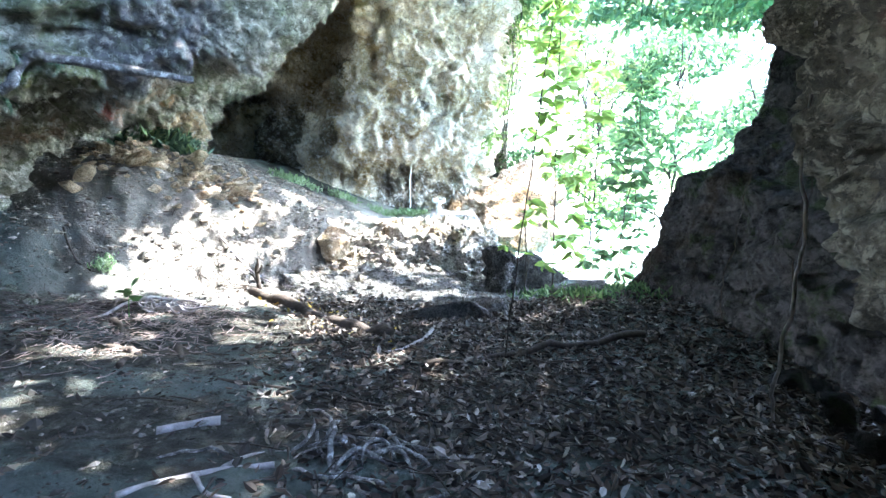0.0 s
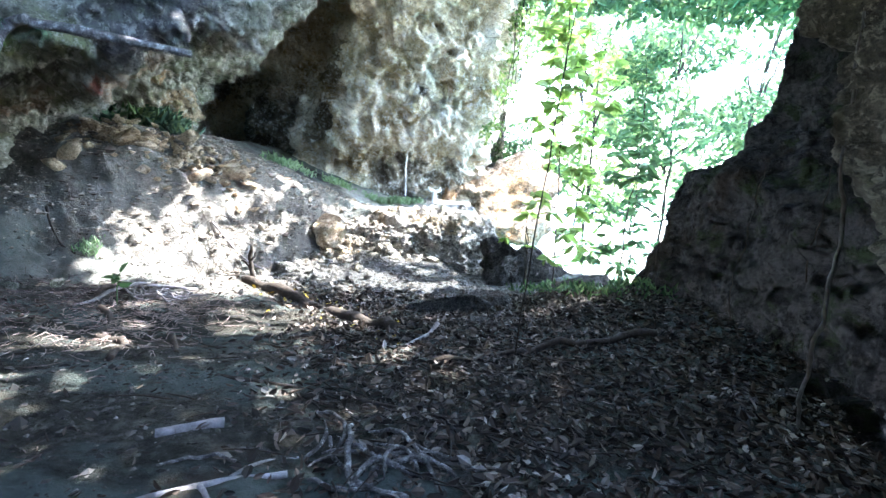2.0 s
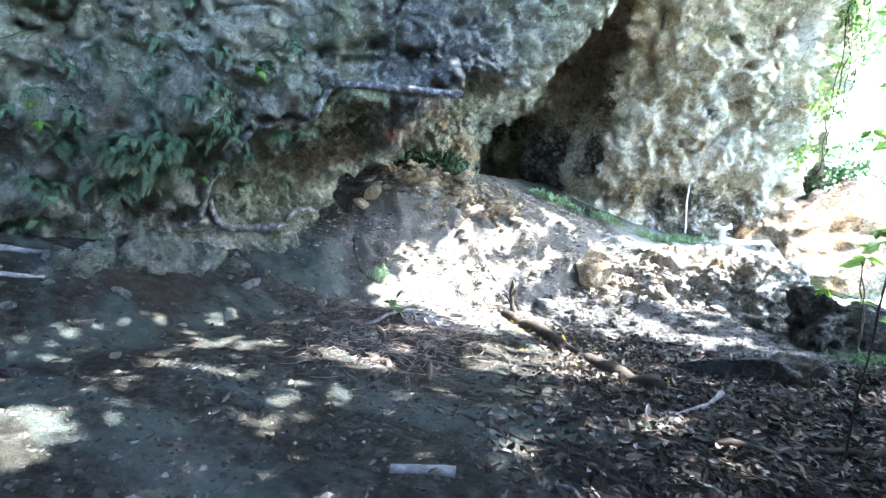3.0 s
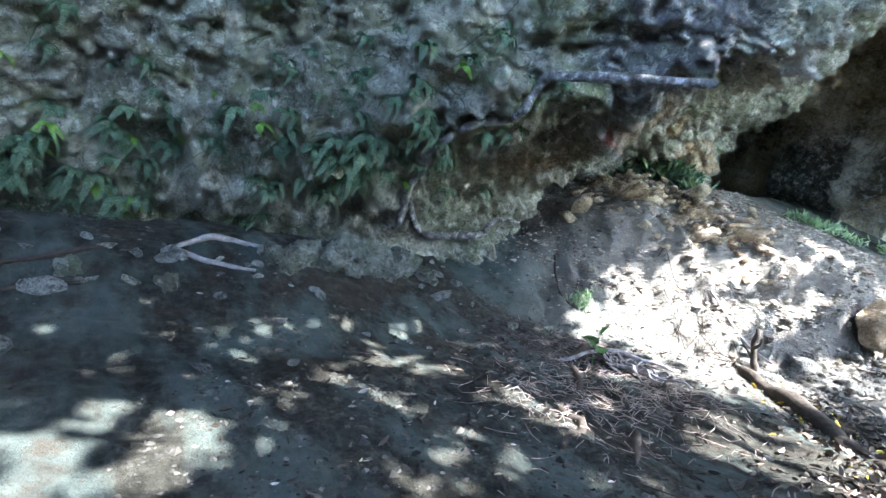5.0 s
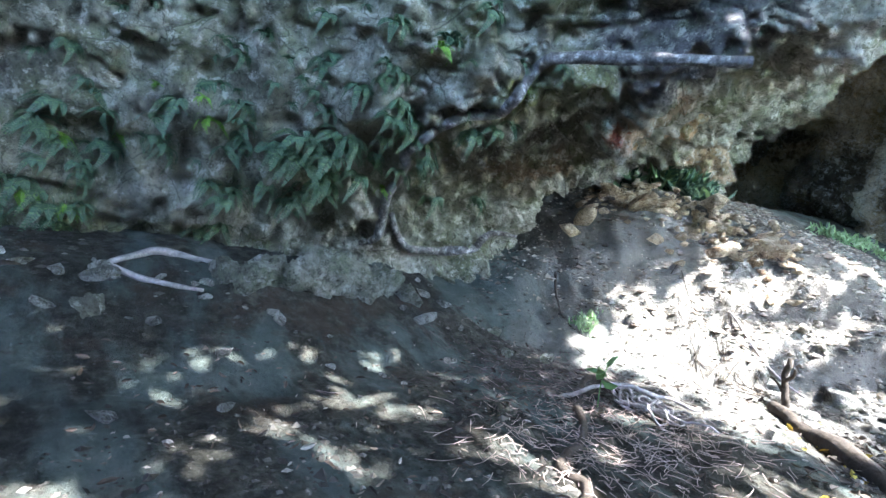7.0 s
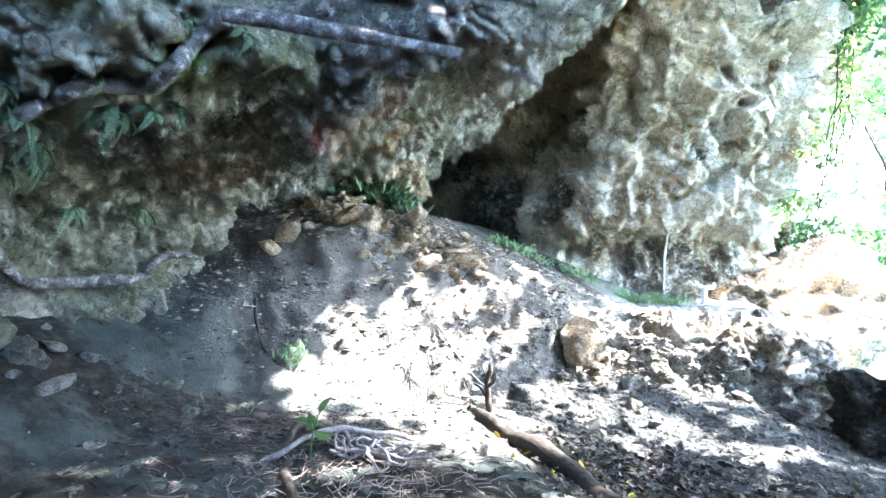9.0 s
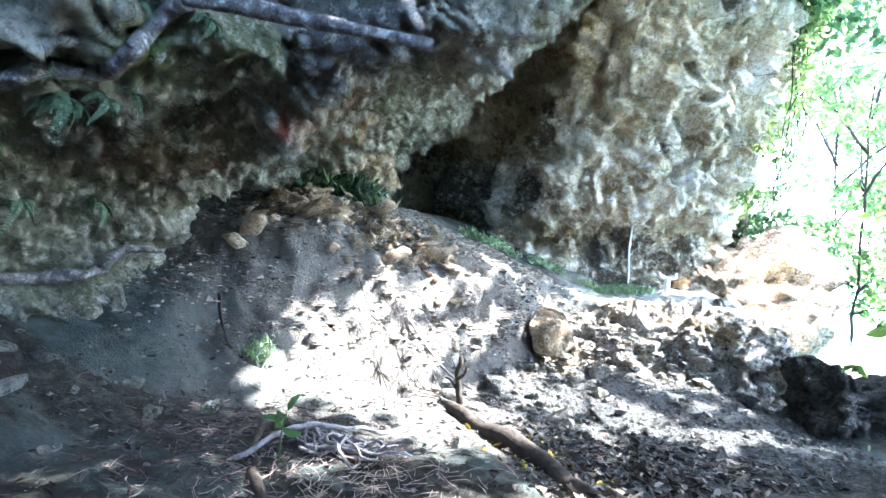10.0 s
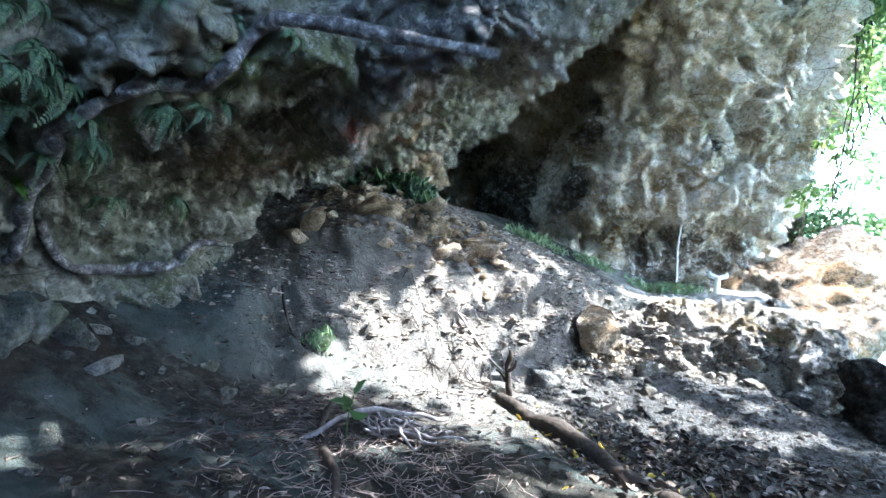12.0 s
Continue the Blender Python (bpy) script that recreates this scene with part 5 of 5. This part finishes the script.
def tree(x, y, z, height, spread, n, size, mat, label, seed, lean=(0, 0), low=0.25):
    g = np.random.default_rng(seed)
    t = thing("tree", None, None, label, "tree", "trees across the water")
    top = (x + lean[0], y + lean[1], z + height * 0.85)
    v, f = ring_tube([(x, y, z - 0.3), (x + lean[0] * 0.3 + 0.1, y, z + height * 0.4), top], (0.06, 0.045, 0.02), 8, 6, 0.12, seed)
    part("trunk", mesh_of("trunk", v, f), BARK, t)
    clumps = []
    for k in range(13):
        a, h = g.uniform(0, 6.28), g.uniform(low, 1.0)
        r = spread * g.uniform(0.35, 1.0) * (1.1 - 0.5 * abs(h - 0.55))
        c = (x + lean[0] * h + r * math.cos(a), y + lean[1] * h + r * math.sin(a), z + height * h)
        clumps.append((*c, spread * g.uniform(0.3, 0.5), 0.7))
        if k < 7:
            v, f = ring_tube([(x + lean[0] * h * 0.7, y + lean[1] * h * 0.7, z + height * h * 0.7), ((x + c[0]) / 2, (y + c[1]) / 2, z + height * h * 0.9), c], (0.06, 0.035, 0.012), 5, 4, 0.08, seed + k)
            part("limb", mesh_of("limb", v, f), BARK, t)
    leafy("crown", clumps, n, size, mat, t, seed)
    return t


for k, (x, y, h, sp, n, mat, low) in enumerate(((6.8, 25.0, 12, 3.2, 3000, BRIGHT, 0.1), (9.0, 21.5, 11, 3.2, 3000, CANOPY, 0.12), (13.0, 23.5, 12, 3.4, 2600, CANOPY, 0.1), (7.2, 28.0, 14, 3.6, 2400, BRIGHT, 0.25), (11.0, 30.0, 15, 4.0, 2400, BRIGHT, 0.2), (17.5, 25.0, 13, 3.6, 2400, CANOPY, 0.1), (15.5, 33.0, 16, 4.5, 2400, BRIGHT, 0.2), (21.0, 30.0, 15, 4.5, 2200, CANOPY, 0.1))):
    tree(x, y, -0.9, h, sp, int(n * 1.9), 0.32, mat, "sunlit broadleaf tree on the far shore" if mat is BRIGHT else "green broadleaf tree leaning over the water", 400 + 11 * k, (rng.uniform(-1, 1), rng.uniform(-1, 1)), low)


def sapling(x, y, height, stems, n, size, mat, label, seed, top_only=0.2):
    g = np.random.default_rng(seed)
    t = thing("sapling", None, None, label, "sapling", "saplings by the shore")
    z = on_ground(x, y)
    c, out, twigs = [], [], []
    for k in range(stems):
        dx, dy = g.normal(0, 0.12, 2)
        v, f = ring_tube([(x + dx, y + dy, z - 0.05), (x + dx * 1.5 + 0.03, y + dy * 1.4, z + height * 0.5), (x + dx * 2.2 - 0.02, y + dy * 2, z + height)], (0.016, 0.013, 0.006), 6, 6, 0.05, seed + k)
        part("stem", mesh_of("stem", v, f), BARK, t)
        for _ in range(n // 6):
            h = g.uniform(top_only, 1)
            r, a = g.gamma(2, 0.3) * (1.15 - 0.6 * h), g.uniform(0, 6.28)
            node = np.array((x + dx * (1 + h) + r * math.cos(a), y + dy * (1 + h) + r * math.sin(a), z + height * h + g.normal(0, 0.08)))
            if r > 0.35:
                v, f = ring_tube([(x + dx * (1 + h), y + dy * (1 + h), node[2] - 0.25 * r), tuple(node)], (0.007, 0.003), 4, 3)
                twigs.append((v, f))
            for q in range(int(g.integers(4, 8))):
                aa = g.uniform(0, 6.28)
                c.append(node)
                out.append((math.cos(aa), math.sin(aa), g.uniform(-0.9, 0.15)))
    c = np.array(c)
    v, f = leaf_cloud(c, g.uniform(0.55, 1.15, len(c)) * size, np.array(out), 0.0, g, 0.46)
    if twigs:
        tv, tf = merge(twigs)
        thing("twig_rest", mesh_of("twig_rest", tv, tf), BARK, kind="stuff", parent=t)
    part("leaves", mesh_of("leaves", v, f, False), mat, t)
    return t


sapling(2.3, 10.3, 6.5, 1, 420, 0.36, LEAF_YOUNG, "slender sapling with broad drooping green leaves", 501, 0.12)
sapling(3.3, 10.4, 3.6, 1, 330, 0.28, LEAF, "low leafy sapling beside the dark buttress", 505, 0.1)
sapling(1.75, 10.6, 1.5, 2, 14, 0.22, LEAF_YOUNG, "young plant with a few broad bright leaves", 507, 0.4)
sapling(4.6, 12.5, 5.5, 1, 500, 0.24, LEAF, "leafy sapling growing behind the dark buttress", 509, 0.1)
sapling(3.9, 14.2, 6.5, 1, 500, 0.26, LEAF_YOUNG, "bright leafy sapling standing at the shore", 511, 0.1)
limb("thin_stem", [(0.72, 5.62, -0.45), (0.8, 5.6, 0.6), (0.92, 5.58, 1.8), (1.08, 5.57, 3.4)], (0.009, 0.008, 0.005), BARK, "thin bare dark stem rising from the litter", "stem", 0.02, ground=False, seed=91)

# creepers on the edge of the pale rock, and plants on the sea rock
creeper = thing("creeper", None, None, "yellow-green creeper hanging down the rock edge", "creeper")
for k in range(6):
    x0 = 1.5 + 0.12 * k
    v, f = ring_tube([(x0, 15.7 + 0.2 * k, 8.3), (x0 + 0.15, 15.5 + 0.2 * k, 6.0), (x0 + 0.05, 15.5 + 0.2 * k, 4.2), (x0 - 0.1, 15.7 + 0.2 * k, 2.6 + 0.3 * k)], (0.02, 0.015, 0.01), 5, 6, 0.1, 95 + k)
    part("stem", mesh_of("stem", v, f), BARK, creeper)
leafy("leaves", [(1.75, 15.9, 7.6, 0.8, 1.0), (1.8, 15.9, 6.6, 0.65, 1.2), (1.7, 15.9, 5.6, 0.5, 1.4), (1.6, 16.0, 4.4, 0.45, 1.4), (1.4, 16.4, 3.2, 0.5, 1.0), (2.2, 16.5, 8.2, 1.1, 0.8)], 2600, 0.2, BRIGHT, creeper, 520)
shrub = thing("shrub", None, None, "dense green shrub on top of the sea rock", "shrub")
leafy("leaves", [(2.2, 20.4, 2.6, 0.6, 0.7), (3.0, 20.6, 2.6, 0.9, 0.9), (3.9, 20.6, 1.9, 0.9, 0.8), (3.1, 21.0, 3.3, 1.0, 1.0), (1.7, 20.9, 3.0, 0.7, 1.0)], 2600, 0.2, CANOPY, shrub, 522)
v, f = ring_tube([(1.6, 19.8, 0.6), (2.6, 19.6, 0.8), (3.6, 20.0, 1.3), (4.4, 20.2, 2.0)], (0.14, 0.11, 0.08, 0.04), 7, 6, 0.1, 7)
part("limb", mesh_of("limb", v, f), BARK, shrub)

# the wide unseen crown above the place, added to dapple its sunlight
shade = thing("shade_tree", None, None, "wide leafy tree out of view above the cave mouth, added to dapple the sun", "tree")
v, f = ring_tube([(6.6, 8.6, 3.5), (6.2, 9.0, 6.0), (5.2, 8.6, 7.6), (3.2, 8.0, 8.2), (1.0, 7.5, 8.4)], (0.32, 0.25, 0.18, 0.12, 0.05), 9, 6, 0.15, 21)
part("trunk", mesh_of("trunk", v, f), BARK, shade)
for k, tip in enumerate(((8.5, 5.0, 8.0), (5.0, 5.0, 8.2), (2.0, 5.0, 8.3), (6.5, 12.5, 8.2), (4.5, 13.5, 8.4), (0.0, 9.0, 8.2))):
    v, f = ring_tube([(5.8, 8.8, 6.8), ((5.8 + tip[0]) / 2, (8.8 + tip[1]) / 2, 7.8), tip], (0.13, 0.08, 0.03), 6, 6, 0.12, 30 + k)
    part("limb", mesh_of("limb", v, f), BARK, shade)
n = 46000
cx, cy, cz = rng.uniform(-2.6, 11.5, n), rng.uniform(0.0, 18.5, n), rng.uniform(7.2, 8.8, n)
gx, gy = cx - cz * SUN_TO.x / SUN_TO.z, cy - cz * SUN_TO.y / SUN_TO.z
# Leaves are left out wherever a sun patch should land on the ground.
open_bank = np.exp(-((gx + 4.55) / 1.85) ** 2 - ((gy - 9.1) / 1.35) ** 2)
open_top = np.exp(-((gx + 1.5) / 2.3) ** 2 - ((gy - 13.4) / 1.8) ** 2)
near_streaks = np.exp(-((gx + 2.1) / 1.4) ** 2 - ((gy - 6.9) / 1.1) ** 2)
upper = np.exp(-((gx + 4.1) / 1.9) ** 2 - ((gy - 11.8) / 1.1) ** 2)
streaks = 1.5 * np.exp(-((gx + 1.5) / 2.3) ** 2 - ((gy - 9.8) / 2.6) ** 2) * ramp(gy - 0.7 * gx, 6.6, 7.6)
specks = 0 * gx
for hx, hy, hr in ((-5.06, 3.9, 0.17), (-4.7, 3.55, 0.18), (-4.9, 4.25, 0.22), (-4.6, 4.5, 0.2), (-4.85, 5.05, 0.17), (-4.25, 3.55, 0.18), (-4.1, 3.85, 0.17), (-4.3, 1.35, 0.16), (-4.35, 1.87, 0.15), (-4.0, 2.12, 0.18), (-3.92, 1.72, 0.1), (-3.75, 2.02, 0.15), (-4.0, 1.3, 0.12), (-4.65, 1.6, 0.1),
                   (-2.95, 4.2, 0.15), (-3.35, 3.75, 0.12), (-2.8, 4.4, 0.13), (-3.05, 3.65, 0.2), (-3.35, 3.95, 0.14), (-5.8, 4.5, 0.16), (-5.5, 4.7, 0.17), (-5.75, 5.15, 0.15)):
    specks = np.maximum(specks, np.hypot(gx - hx, gy - hy) < hr + (0.08 if hy < 2.5 else 0.03))
gap = fbm(np.stack([gx, gy, gx * 0], 1), 0.42, 3, 61)
wide = fbm(np.stack([gx, gy, gx * 0], 1), 1.3, 2, 63)
lit = ramp(gy + 0.45 * gx, 4.85, 5.3)
open_bank, streaks = open_bank * lit, streaks * lit
keep = (0.95 * gap + 0.3 * wide + 0.75 > 2.0 * open_bank + 1.6 * open_top + 0.75 * streaks + 0.3 * upper + 0.85 * near_streaks) & (1.2 * gap + 0.85 > 0) & (specks < 0.5)
cx, cy, cz = cx[keep], cy[keep], cz[keep]
v, f = leaf_cloud(np.stack([cx, cy, cz], 1), rng.uniform(0.22, 0.42, len(cx)), None, 0.2, slim=0.55)
part("crown", mesh_of("crown", v, f, False), CANOPY, shade)

# ---- unseen rock, added to close the place behind the walker against light ----
REAR = [
    (-0.8, ((-9, -4), (-6, -6.5), (-2, -7.4), (2, -7), (4.5, -4))),
    (2.0, ((-9, -4), (-6, -6.2), (-2, -7.0), (2, -6.6), (4.5, -4))),
    (5.0, ((-9, -4), (-6, -5.0), (-2, -5.0), (2, -5.0), (4.5, -4))),
]
v, f = cliff(REAR, 60, 40, 0.5, 190)
thing("wall_rear", mesh_of("wall_rear", v, f), ROCK_LEFT, "unseen grey rock wall added behind to keep light out", "rock wall", kind="structure")
